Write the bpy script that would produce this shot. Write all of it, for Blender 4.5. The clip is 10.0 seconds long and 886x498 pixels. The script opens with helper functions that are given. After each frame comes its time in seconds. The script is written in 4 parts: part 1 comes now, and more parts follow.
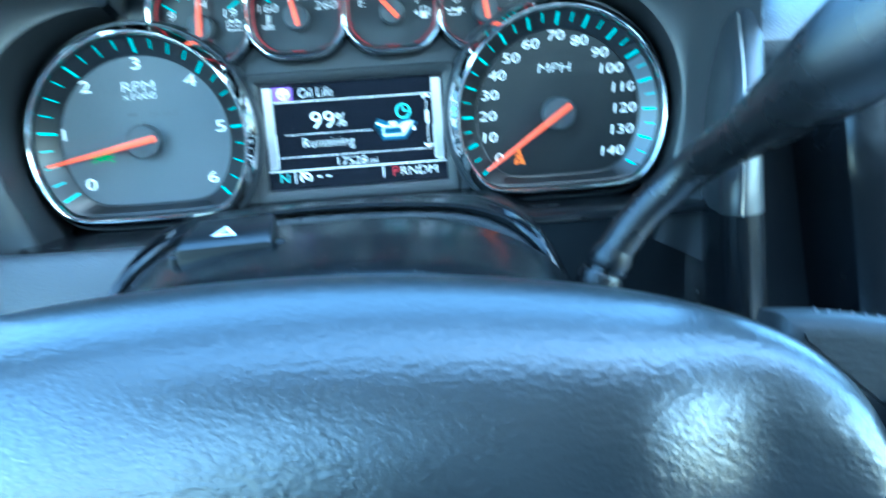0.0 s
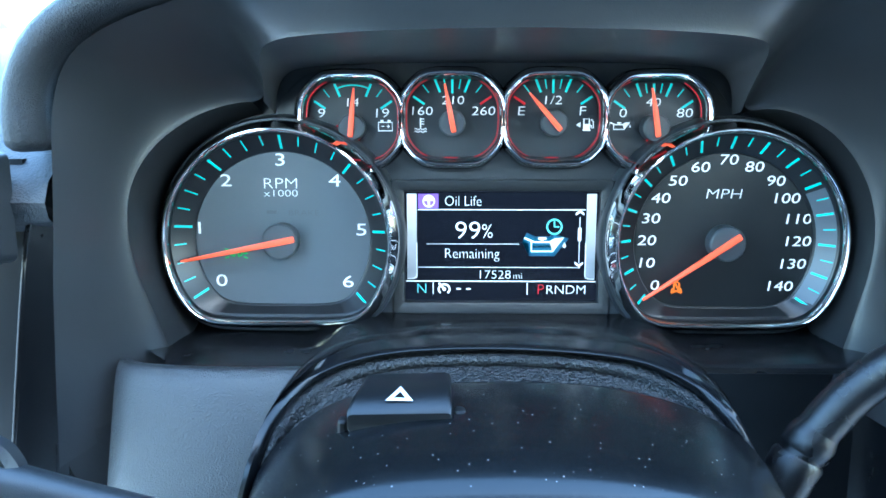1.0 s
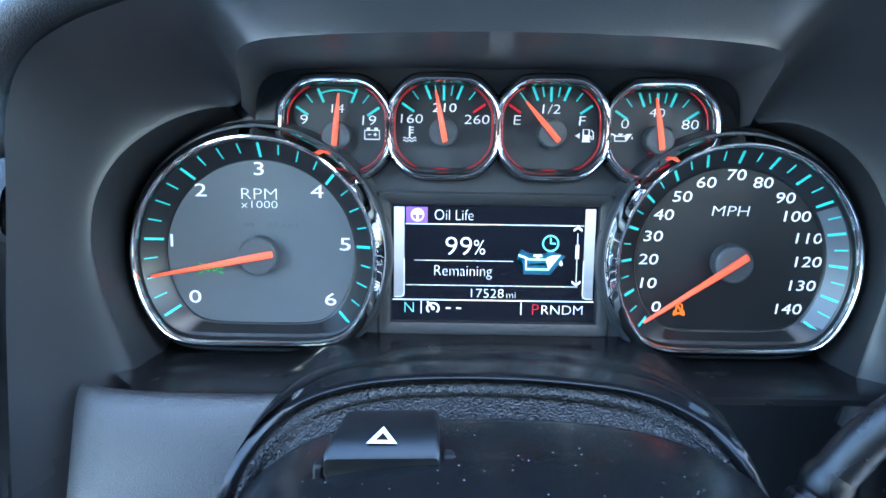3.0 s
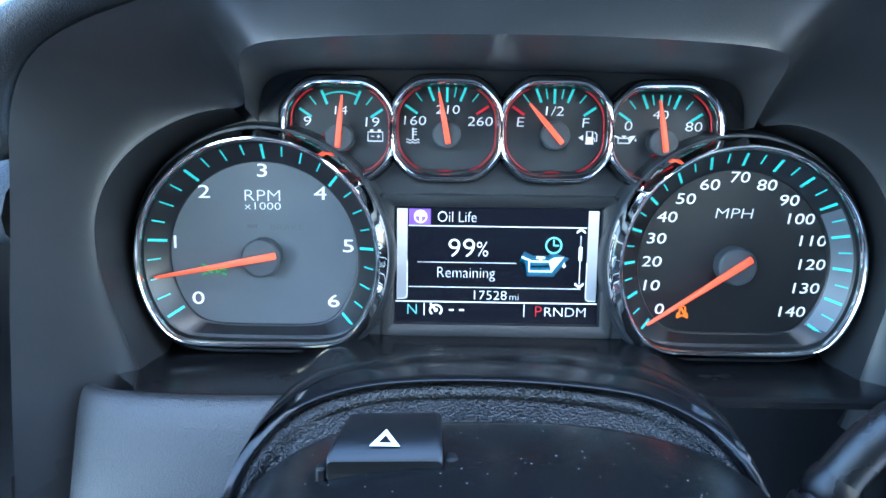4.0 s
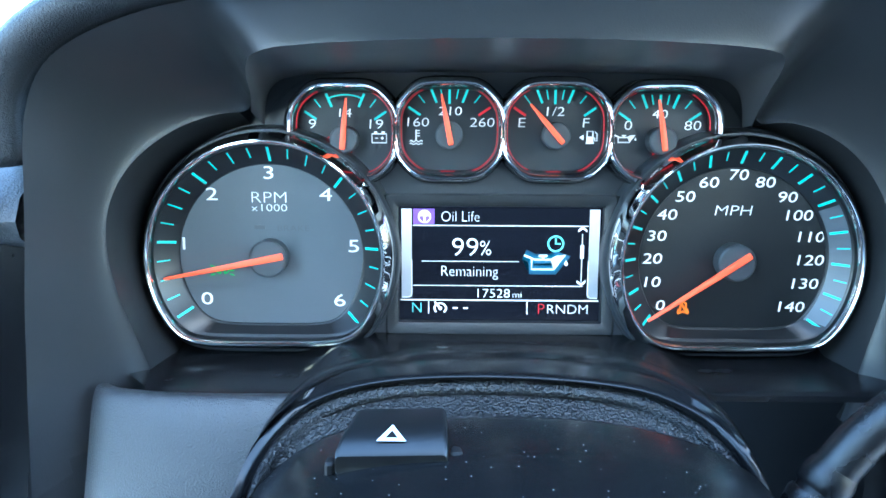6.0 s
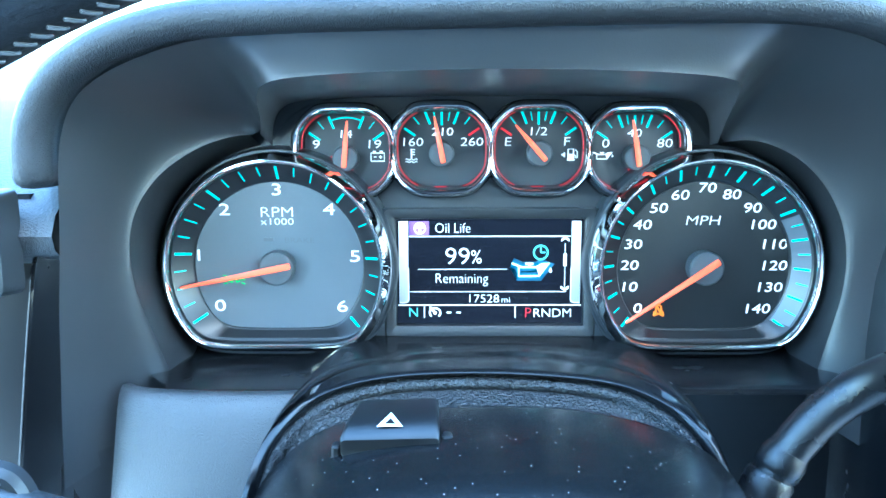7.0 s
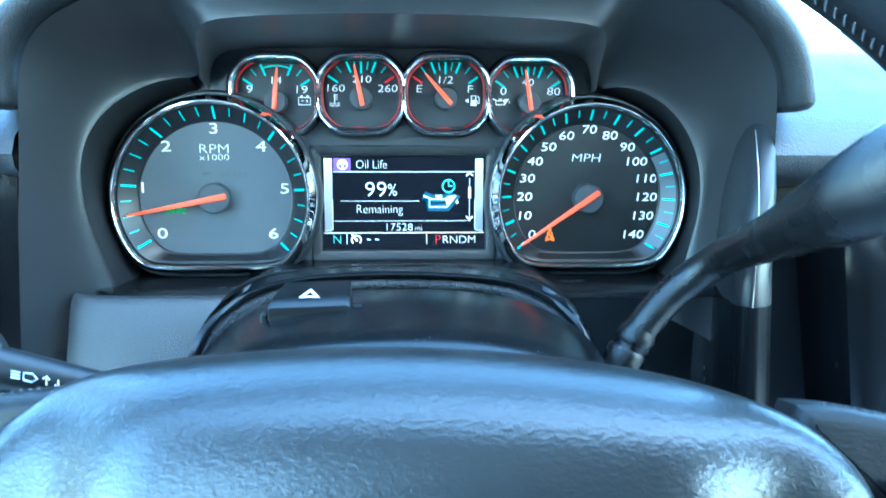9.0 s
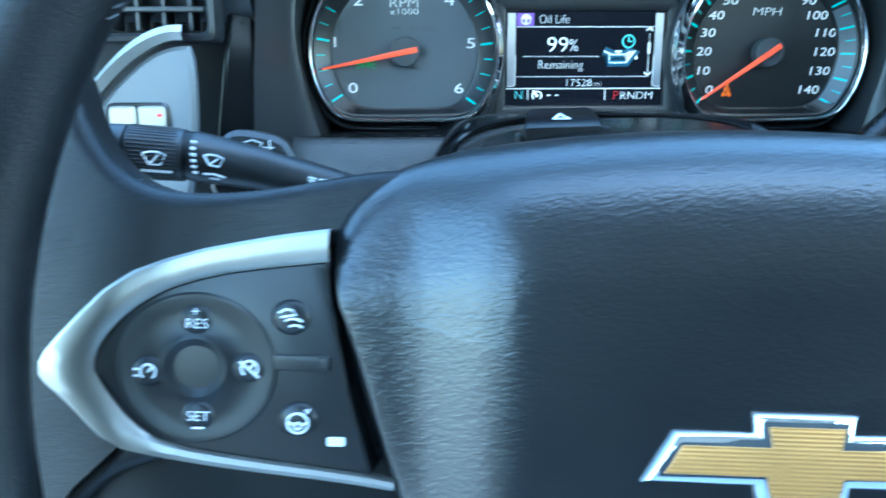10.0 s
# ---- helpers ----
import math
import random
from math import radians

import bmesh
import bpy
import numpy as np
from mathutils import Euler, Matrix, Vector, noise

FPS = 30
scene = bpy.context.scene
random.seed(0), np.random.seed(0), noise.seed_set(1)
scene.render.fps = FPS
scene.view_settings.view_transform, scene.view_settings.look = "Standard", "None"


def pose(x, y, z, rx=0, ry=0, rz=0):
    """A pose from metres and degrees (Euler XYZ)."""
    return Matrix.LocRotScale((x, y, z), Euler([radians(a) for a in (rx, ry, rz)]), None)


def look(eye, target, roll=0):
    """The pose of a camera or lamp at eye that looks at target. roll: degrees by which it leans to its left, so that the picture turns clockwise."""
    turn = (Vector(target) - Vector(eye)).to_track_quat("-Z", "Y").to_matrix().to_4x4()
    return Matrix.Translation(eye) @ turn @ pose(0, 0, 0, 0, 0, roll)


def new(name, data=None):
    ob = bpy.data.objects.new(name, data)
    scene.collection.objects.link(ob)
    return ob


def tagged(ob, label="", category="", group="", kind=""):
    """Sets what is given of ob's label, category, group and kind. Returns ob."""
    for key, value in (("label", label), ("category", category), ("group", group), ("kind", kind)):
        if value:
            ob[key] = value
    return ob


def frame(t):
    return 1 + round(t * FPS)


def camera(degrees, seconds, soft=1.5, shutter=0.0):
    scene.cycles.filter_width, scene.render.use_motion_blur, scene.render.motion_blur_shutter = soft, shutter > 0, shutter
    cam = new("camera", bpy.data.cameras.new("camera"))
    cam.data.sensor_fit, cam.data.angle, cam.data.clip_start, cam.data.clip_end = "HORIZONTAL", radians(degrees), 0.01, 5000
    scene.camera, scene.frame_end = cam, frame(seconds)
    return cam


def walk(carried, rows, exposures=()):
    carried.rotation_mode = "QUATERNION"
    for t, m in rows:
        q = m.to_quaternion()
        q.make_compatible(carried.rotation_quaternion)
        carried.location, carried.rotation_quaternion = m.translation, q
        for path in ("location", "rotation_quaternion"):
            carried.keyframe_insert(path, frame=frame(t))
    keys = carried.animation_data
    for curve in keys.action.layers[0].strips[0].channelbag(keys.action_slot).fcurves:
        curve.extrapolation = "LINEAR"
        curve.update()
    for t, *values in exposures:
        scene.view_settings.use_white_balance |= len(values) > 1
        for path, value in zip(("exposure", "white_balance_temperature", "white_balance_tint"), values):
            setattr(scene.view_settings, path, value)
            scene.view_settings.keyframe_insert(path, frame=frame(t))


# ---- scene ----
# The plan is drawn in millimetres round the middle of the driver display:
# x to the right, y into the dashboard, z up. UNIT turns it into metres, BASE is its height over the ground.
UNIT, BASE = 0.00092, 1.25


def world(p):
    return Vector((p[0] * UNIT, p[1] * UNIT, BASE + p[2] * UNIT))


cam = camera(61.5, 10.0, soft=1.6, shutter=0.22)
PATH = [
    (0, (24.20, -393.19, 31.52), (32.72, -197.30, -7.92), -3.99),
    (0.2, (24.53, -399.26, 50.03), (16.40, -202.06, 17.68), -2.65),
    (0.5, (-16.70, -388.31, 66.03), (-17.32, -190.70, 35.19), -0.92),
    (1, (-21.74, -357.36, 73.11), (-25.30, -159.90, 41.49), 0.00),
    (1.5, (-20.40, -340.96, 74.91), (-22.24, -143.54, 42.96), 0.21),
    (2, (-20.55, -335.23, 76.39), (-21.32, -137.81, 44.33), 0.61),
    (2.5, (-21.86, -334.78, 76.71), (-22.33, -137.31, 44.96), 0.76),
    (4, (-22.38, -334.51, 77.62), (-23.74, -136.99, 46.25), 0.86),
    (4.5, (-22.13, -335.61, 76.18), (-24.00, -138.12, 44.67), 0.89),
    (5, (-23.53, -335.86, 76.77), (-25.73, -138.46, 44.70), 0.87),
    (6.5, (-20.02, -350.25, 81.14), (-22.72, -152.77, 49.62), -0.07),
    (7, (-18.52, -369.77, 83.02), (-21.15, -171.91, 53.98), -0.23),
    (7.5, (-18.76, -382.23, 76.82), (-20.40, -184.22, 48.75), -0.11),
    (8, (-16.67, -403.14, 69.69), (-14.49, -204.93, 43.01), 0.37),
    (8.5, (-9.16, -416.34, 64.19), (-1.82, -218.16, 38.30), 0.65),
    (9, (-5.26, -428.87, 50.63), (7.53, -231.22, 22.84), 0.15),
    (9.2, (-3.55, -433.84, 32.81), (10.28, -236.47, 3.55), -0.07),
    (9.5, (-14.08, -439.65, 17.24), (-5.25, -243.05, -18.39), -0.10),
    (9.6, (-23.48, -440.52, 14.21), (-17.17, -244.29, -23.89), -0.01),
    (9.7, (-42.48, -445.21, 11.30), (-35.51, -249.41, -28.87), 0.34),
    (9.8, (-59.53, -447.69, 10.98), (-53.17, -252.38, -31.57), 0.43),
    (10, (-98.99, -448.17, 10.59), (-92.26, -253.79, -36.04), -0.14),
]
EXPOSURES = [
    (0.0, 5.0, 4600, -20), (0.5, 4.7, 4950, -26), (1.0, 4.75, 5300, -8), (1.5, 4.75, 5450, -2), (2.5, 4.75, 5500, 0), (5.0, 4.75, 5500, 0),
    (6.5, 5.2, 5150, -10), (7.0, 5.52, 4950, -13), (7.5, 5.32, 4850, -16), (8.0, 5.25, 4900, -16), (8.5, 5.0, 4950, -16), (9.0, 4.98, 4900, -18), (9.5, 4.6, 4820, -24), (10.0, 4.22, 5050, -14),
]
walk(cam, [(t, look(world(eye), world(target), roll)) for t, eye, target, roll in PATH], EXPOSURES)

# ---- light: an open sky through the windscreen and the side windows ----
sky = bpy.data.worlds.new("sky")
sky.use_nodes = True
scene.world = sky
tree = sky.node_tree
air = tree.nodes.new("ShaderNodeTexSky")
air.sky_type, air.sun_disc = "NISHITA", False
air.sun_elevation, air.sun_rotation = radians(40), radians(157)
tree.links.new(air.outputs["Color"], tree.nodes["Background"].inputs["Color"])
tree.nodes["Background"].inputs["Strength"].default_value = 0.15
lamp = bpy.data.lights.new("sun", "SUN")
lamp.energy, lamp.angle, lamp.color = 2.0, radians(1), (1.0, 0.97, 0.93)
sun = new("sun", lamp)
sun.matrix_world = look((0, 0, 6), Vector((0, 0, 6)) + Vector((-0.3, 0.7, -0.64)))


# ---- materials ----
BACKLIGHT = 0.036  # the small lamps are weak beside daylight


def material(name, base, rough=0.5, metal=0.0, bump=0.0, grain=0.0, kind="noise", vary=0.15, glow=None, power=0.0, coat=0.0, spec=0.5, dust=0.0):
    """A surface with grain in its relief (grain: how many per metre), patches of wear in its gloss, and dust specks."""
    m = bpy.data.materials.new(name)
    m.use_nodes = True
    nodes, links = m.node_tree.nodes, m.node_tree.links
    shader = nodes["Principled BSDF"]
    put = shader.inputs
    put["Base Color"].default_value = (*base, 1)
    put["Roughness"].default_value, put["Metallic"].default_value = rough, metal
    put["Coat Weight"].default_value, put["Specular IOR Level"].default_value = coat, spec
    put["Coat Roughness"].default_value = 0.08
    if glow:
        put["Emission Color"].default_value = (*glow, 1)
        put["Emission Strength"].default_value = power * BACKLIGHT
    place = nodes.new("ShaderNodeTexCoord")
    if vary:
        wear = nodes.new("ShaderNodeTexNoise")
        wear.inputs["Scale"].default_value, wear.inputs["Detail"].default_value = 45, 6
        links.new(place.outputs["Object"], wear.inputs["Vector"])
        span = nodes.new("ShaderNodeMapRange")
        span.inputs["From Min"].default_value, span.inputs["From Max"].default_value = 0.3, 0.7
        span.inputs["To Min"].default_value, span.inputs["To Max"].default_value = max(rough * (1 - vary), 0.02), min(rough * (1 + vary), 1)
        links.new(wear.outputs["Fac"], span.inputs["Value"])
        links.new(span.outputs["Result"], put["Roughness"])
        tone = nodes.new("ShaderNodeMix")
        tone.data_type = "RGBA"
        tone.inputs["A"].default_value = (*[c * (1 - vary) for c in base], 1)
        tone.inputs["B"].default_value = (*[min(c * (1 + vary), 1) for c in base], 1)
        links.new(wear.outputs["Fac"], tone.inputs["Factor"])
        last = tone.outputs["Result"]
        if dust:
            speck = nodes.new("ShaderNodeTexVoronoi")
            speck.inputs["Scale"].default_value = 430
            links.new(place.outputs["Object"], speck.inputs["Vector"])
            near = nodes.new("ShaderNodeMapRange")
            near.inputs["From Min"].default_value, near.inputs["From Max"].default_value = 0.11, 0.06
            links.new(speck.outputs["Distance"], near.inputs["Value"])
            some = nodes.new("ShaderNodeMath")
            some.operation = "GREATER_THAN"
            some.inputs[1].default_value = 0.5
            split = nodes.new("ShaderNodeSeparateColor")
            links.new(speck.outputs["Color"], split.inputs["Color"])
            links.new(split.outputs["Red"], some.inputs[0])
            both = nodes.new("ShaderNodeMath")
            both.operation = "MULTIPLY"
            links.new(near.outputs["Result"], both.inputs[0])
            links.new(some.outputs["Value"], both.inputs[1])
            much = nodes.new("ShaderNodeMath")
            much.operation = "MULTIPLY"
            much.inputs[1].default_value = dust
            links.new(both.outputs["Value"], much.inputs[0])
            over = nodes.new("ShaderNodeMix")
            over.data_type = "RGBA"
            over.inputs["B"].default_value = (0.45, 0.45, 0.44, 1)
            links.new(much.outputs["Value"], over.inputs["Factor"])
            links.new(last, over.inputs["A"])
            last = over.outputs["Result"]
        links.new(last, put["Base Color"])
    if bump:
        if kind == "leather":
            tex = nodes.new("ShaderNodeTexVoronoi")
            tex.feature = "F1"
            warp = nodes.new("ShaderNodeTexNoise")
            warp.inputs["Scale"].default_value, warp.inputs["Detail"].default_value = grain * 0.5, 4
            links.new(place.outputs["Object"], warp.inputs["Vector"])
            shift = nodes.new("ShaderNodeMix")
            shift.data_type = "VECTOR"
            shift.inputs["Factor"].default_value = 0.0025
            links.new(place.outputs["Object"], shift.inputs["A"])
            links.new(warp.outputs["Color"], shift.inputs["B"])
            links.new(shift.outputs["Result"], tex.inputs["Vector"])
            out = tex.outputs["Distance"]
        elif kind == "pebble":  # flattened pebbles with creases between them
            press = nodes.new("ShaderNodeMapping")
            press.inputs["Scale"].default_value = (0.55, 1.0, 1.15)
            links.new(place.outputs["Object"], press.inputs["Vector"])
            warp = nodes.new("ShaderNodeTexNoise")
            warp.inputs["Scale"].default_value, warp.inputs["Detail"].default_value = grain * 0.8, 3
            links.new(press.outputs["Vector"], warp.inputs["Vector"])
            shift = nodes.new("ShaderNodeMix")
            shift.data_type = "VECTOR"
            shift.inputs["Factor"].default_value = 0.004
            links.new(press.outputs["Vector"], shift.inputs["A"])
            links.new(warp.outputs["Color"], shift.inputs["B"])
            tex = nodes.new("ShaderNodeTexVoronoi")
            tex.feature = "SMOOTH_F1"
            tex.inputs["Smoothness"].default_value = 0.6
            links.new(shift.outputs["Result"], tex.inputs["Vector"])
            turn = nodes.new("ShaderNodeMath")
            turn.operation = "MULTIPLY"
            turn.inputs[1].default_value = -1.0
            links.new(tex.outputs["Distance"], turn.inputs[0])
            out = turn.outputs["Value"]
        elif kind == "ribs":
            tex = nodes.new("ShaderNodeTexWave")
            tex.bands_direction = "Z"
            links.new(place.outputs["Object"], tex.inputs["Vector"])
            out = tex.outputs["Fac"]
        else:
            tex = nodes.new("ShaderNodeTexNoise")
            tex.inputs["Detail"].default_value = 5
            source = place.outputs["Object"]
            if kind == "wrinkle":  # creases that run across
                press = nodes.new("ShaderNodeMapping")
                press.inputs["Scale"].default_value = (0.42, 1.1, 1.25)
                press.inputs["Rotation"].default_value = (0, 0.12, 0)
                links.new(source, press.inputs["Vector"])
                source = press.outputs["Vector"]
                tex.inputs["Roughness"].default_value, tex.inputs["Distortion"].default_value = 0.6, 0.6
            links.new(source, tex.inputs["Vector"])
            out = tex.outputs["Fac"]
        tex.inputs["Scale"].default_value = grain
        relief = nodes.new("ShaderNodeBump")
        relief.inputs["Strength"].default_value, relief.inputs["Distance"].default_value = bump, 0.0006
        links.new(out, relief.inputs["Height"])
        links.new(relief.outputs["Normal"], put["Normal"])
    return m


HOOD_LINING = material("hood_lining_plastic", (0.021, 0.0215, 0.023), 0.36, bump=0.12, grain=1900, vary=0.1)
HOOD_PAD = material("padded_black_vinyl", (0.014, 0.0145, 0.016), 0.46, bump=0.5, grain=1500, kind="leather", spec=0.32)
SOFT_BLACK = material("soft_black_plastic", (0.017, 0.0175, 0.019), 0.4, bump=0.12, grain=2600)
GRAINED = material("grained_grey_plastic", (0.026, 0.027, 0.029), 0.28, bump=0.8, grain=1700, vary=0.02, spec=0.6)
PAD = material("dash_pad", (0.03, 0.031, 0.034), 0.42, bump=0.4, grain=1100, kind="leather")
MASK = material("satin_black_mask", (0.027, 0.029, 0.033), 0.36, bump=0.05, grain=3000)
GLOSSY = material("glossy_black_trim", (0.015, 0.016, 0.019), 0.2, bump=0.03, grain=800, vary=0.3)
SHELL = material("column_shell_plastic", (0.0045, 0.0047, 0.0053), 0.24, bump=0.04, grain=2200, vary=0.08, dust=0.5, spec=0.4)
BUTTON = material("satin_black_button", (0.005, 0.005, 0.0055), 0.36, bump=0.04, grain=2600, spec=0.4)
POD = material("pod_plastic", (0.012, 0.0125, 0.0135), 0.34, bump=0.04, grain=3000, spec=0.4)
# Darker copy of the soft black: shade on shelf and cheeks put into colour.
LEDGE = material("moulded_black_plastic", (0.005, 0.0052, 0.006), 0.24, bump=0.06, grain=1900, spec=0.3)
RUBBER = material("matt_black_rubber", (0.006, 0.006, 0.0065), 0.5, bump=0.06, grain=1900, vary=0.1, spec=0.25)
BOOT = material("black_leather_boot", (0.0045, 0.0045, 0.005), 0.3, bump=1.0, grain=1000, kind="leather", spec=0.5)
LEATHER = material("black_leather", (0.008, 0.0083, 0.009), 0.3, bump=0.18, grain=720, kind="pebble", vary=0.08, spec=0.75)
LEVER = material("lever_grip", (0.006, 0.006, 0.0066), 0.27, bump=0.16, grain=2400, kind="leather", spec=0.45)
VISOR = material("satin_black_visor", (0.045, 0.046, 0.05), 0.38, bump=0.03, grain=2600, vary=0.05)
RIM_LEATHER = material("rim_leather", (0.007, 0.007, 0.0077), 0.42, bump=0.45, grain=700, kind="wrinkle", vary=0.2, spec=0.3)
THREAD = material("grey_thread", (0.07, 0.07, 0.075), 0.8)
CHROME = material("chrome", (0.86, 0.88, 0.91), 0.06, metal=1.0, vary=0.3)
SILVER = material("satin_silver", (0.33, 0.31, 0.275), 0.42, metal=0.9, bump=0.03, grain=3000)
# Paler than its twin: the light on the tachometer is put into this disc.
DISC_BRIGHT = material("bright_dial_disc", (0.085, 0.095, 0.106), 0.5, bump=0.05, grain=3000, vary=0.08)
FAINT = material("unlit_lamp_grey", (0.075, 0.08, 0.085), 0.5, vary=0)
# The black disc, lightened for the light that reaches the small gauges.
SMALL_DISC = material("small_dial_disc", (0.02, 0.0215, 0.024), 0.42, bump=0.1, grain=3000)
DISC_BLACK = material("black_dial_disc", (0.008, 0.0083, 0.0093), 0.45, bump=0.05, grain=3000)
CONE_BLACK = material("black_dial_ring", (0.009, 0.0095, 0.011), 0.35, vary=0.1)
# Lit copy of the black ring, the light put into a paler grey.
CONE_LIT = material("lit_dial_ring", (0.09, 0.1, 0.115), 0.4, vary=0.1)
HUB = material("needle_hub", (0.045, 0.05, 0.056), 0.45, bump=0.35, grain=3000)
GLASS_BLACK = material("display_glass", (0.004, 0.0045, 0.007), 0.14, glow=(0.006, 0.007, 0.014), power=1.0, vary=0, spec=0.25)
TEAL = material("teal_backlit", (0.05, 0.4, 0.4), 0.5, glow=(0.11, 0.62, 0.57), power=0.85, vary=0)
WHITE = material("white_backlit", (0.7, 0.7, 0.7), 0.5, glow=(0.9, 0.93, 1.0), power=0.75, vary=0)
NEEDLE = material("needle_orange", (0.8, 0.1, 0.04), 0.45, glow=(1.0, 0.07, 0.02), power=0.75, vary=0)
RED = material("red_backlit", (0.4, 0.01, 0.02), 0.5, glow=(0.9, 0.015, 0.03), power=0.6, vary=0)
GREEN = material("green_lamp", (0.02, 0.3, 0.05), 0.5, glow=(0.03, 0.75, 0.1), power=0.8, vary=0)
AMBER = material("amber_lamp", (0.5, 0.15, 0.01), 0.5, glow=(1.0, 0.15, 0.01), power=1.0, vary=0)
SCREEN_WHITE = material("screen_white", (0.8, 0.8, 0.8), 0.5, glow=(0.9, 0.93, 1.0), power=0.95, vary=0)
SCREEN_TEAL = material("screen_teal", (0.2, 0.6, 0.6), 0.5, glow=(0.25, 0.85, 0.85), power=0.9, vary=0)
SCREEN_PURPLE = material("screen_purple", (0.2, 0.08, 0.4), 0.5, glow=(0.11, 0.03, 0.36), power=0.9, vary=0)
GLOWS = [material("screen_glow", (0.01, 0.05, 0.1), 0.5, glow=(0.01 * k, 0.36 * k, 0.66 * k), power=0.8, vary=0) for k in (0.02, 0.05, 0.1, 0.19, 0.33, 0.55, 0.85)]
SCREEN_GREYS = [material("screen_grey", (0.3, 0.3, 0.32), 0.5, glow=(0.9 * k, 0.93 * k, k), power=0.95, vary=0) for k in (1.0, 0.9, 0.75, 0.55, 0.42, 0.34, 0.26, 0.18, 0.11, 0.06, 0.03)]
GOLD = material("gold_badge", (0.66, 0.34, 0.1), 0.38, metal=0.6, bump=0.5, grain=300, kind="ribs")
PRINT = material("white_print", (0.75, 0.76, 0.78), 0.55, vary=0.05)
CLOTH = material("dark_cloth", (0.05, 0.05, 0.055), 0.9, bump=0.3, grain=900)
HEADLINER = material("headliner", (0.3, 0.3, 0.29), 0.95, bump=0.2, grain=900)
REAR_WALL = material("dark_rear_cloth", (0.035, 0.035, 0.037), 0.9, bump=0.3, grain=900)
FLOOR = material("bounce_floor", (0.55, 0.55, 0.55), 0.95, bump=0.3, grain=700)
GRAVEL = material("ground_gravel", (0.25, 0.27, 0.29), 0.9, bump=0.4, grain=40)


# ---- building helpers, all in the plan's millimetres ----
def thing(name, at, label, category, group="", kind=""):
    ob = new(name)
    ob.location = world(at)
    return tagged(ob, label, category, group, kind)


def part(name, bm, mat, parent, label="", sharp=35, kind=""):
    """Links a bmesh as one mesh object under a thing or under a part."""
    top = parent
    while top is not None and top.parent is not None:
        top = top.parent
    off = top.location if top is not None else Vector((0, 0, 0))
    for v in bm.verts:
        v.co = world(v.co) - off
    bmesh.ops.recalc_face_normals(bm, faces=bm.faces)
    me = bpy.data.meshes.new(name)
    bm.to_mesh(me)
    bm.free()
    me.polygons.foreach_set("use_smooth", [True] * len(me.polygons))
    me.set_sharp_from_angle(angle=radians(sharp))
    me.materials.append(mat)
    ob = new(name, me)
    if parent is not None:
        ob.parent = parent
    if label:
        ob["label"] = label
    if kind:
        ob["kind"] = kind
    return ob


def solid(name, bm, mat, label, category, group="", kind="", sharp=35):
    """A thing or a piece of the setting that is one mesh."""
    return tagged(part(name, bm, mat, None, sharp=sharp), label, category, group, kind)


def loft(loops, closed=True, cap_start=False, cap_end=False, bm=None):
    bm = bm or bmesh.new()
    rows = [[bm.verts.new(p) for p in loop] for loop in loops]
    n = len(rows[0])
    for a, b in zip(rows, rows[1:]):
        for i in range(n if closed else n - 1):
            j = (i + 1) % n
            bm.faces.new((a[i], a[j], b[j], b[i]))
    if cap_start:
        bm.faces.new(rows[0])
    if cap_end:
        bm.faces.new(rows[-1][::-1])
    return bm


def shrink(poly, d):
    """A closed 2D outline, moved inwards by d."""
    area = sum(a[0] * b[1] - b[0] * a[1] for a, b in zip(poly, poly[1:] + poly[:1]))
    sign, out, n = (1 if area > 0 else -1), [], len(poly)
    for i, p in enumerate(poly):
        a, b = poly[i - 1], poly[(i + 1) % n]
        e1, e2 = Vector((p[0] - a[0], p[1] - a[1])), Vector((b[0] - p[0], b[1] - p[1]))
        if e1.length < 1e-6 or e2.length < 1e-6:
            out.append(p)
            continue
        e1.normalize(), e2.normalize()
        n1, n2 = Vector((-e1.y, e1.x)) * sign, Vector((-e2.y, e2.x)) * sign
        m = n1 + n2
        m = m / max(m.dot(n1), 0.35)
        out.append((p[0] + m.x * d, p[1] + m.y * d))
    return out


def rounded(points, r, steps=4):
    """A closed 2D outline with its corners rounded."""
    out, n = [], len(points)
    for i, p in enumerate(points):
        p, a, b = Vector(p), Vector(points[i - 1]), Vector(points[(i + 1) % n])
        da, db = a - p, b - p
        k = min(r, da.length * 0.48, db.length * 0.48)
        s, e = p + da.normalized() * k, p + db.normalized() * k
        for j in range(steps + 1):
            t = j / steps
            q = s * (1 - t) ** 2 + p * 2 * t * (1 - t) + e * t * t
            out.append((q.x, q.y))
    return out


def smooth_line(points, rounds=2, closed=False):
    """Corner cutting on a line of points of any dimension."""
    for _ in range(rounds):
        out = [] if closed else [points[0]]
        pairs = zip(points, points[1:] + (points[:1] if closed else []))
        for a, b in pairs:
            out.append(tuple(0.75 * u + 0.25 * v for u, v in zip(a, b)))
            out.append(tuple(0.25 * u + 0.75 * v for u, v in zip(a, b)))
        if not closed:
            out.append(points[-1])
        points = out
    return points


def resample(points, n):
    """n points evenly along an open line."""
    run = [0.0]
    for a, b in zip(points, points[1:]):
        run.append(run[-1] + math.dist(a, b))
    out, k = [], 0
    for i in range(n):
        s = run[-1] * i / (n - 1)
        while k < len(run) - 2 and run[k + 1] < s:
            k += 1
        t = (s - run[k]) / max(run[k + 1] - run[k], 1e-9)
        out.append(tuple(u + (v - u) * t for u, v in zip(points[k], points[k + 1])))
    return out


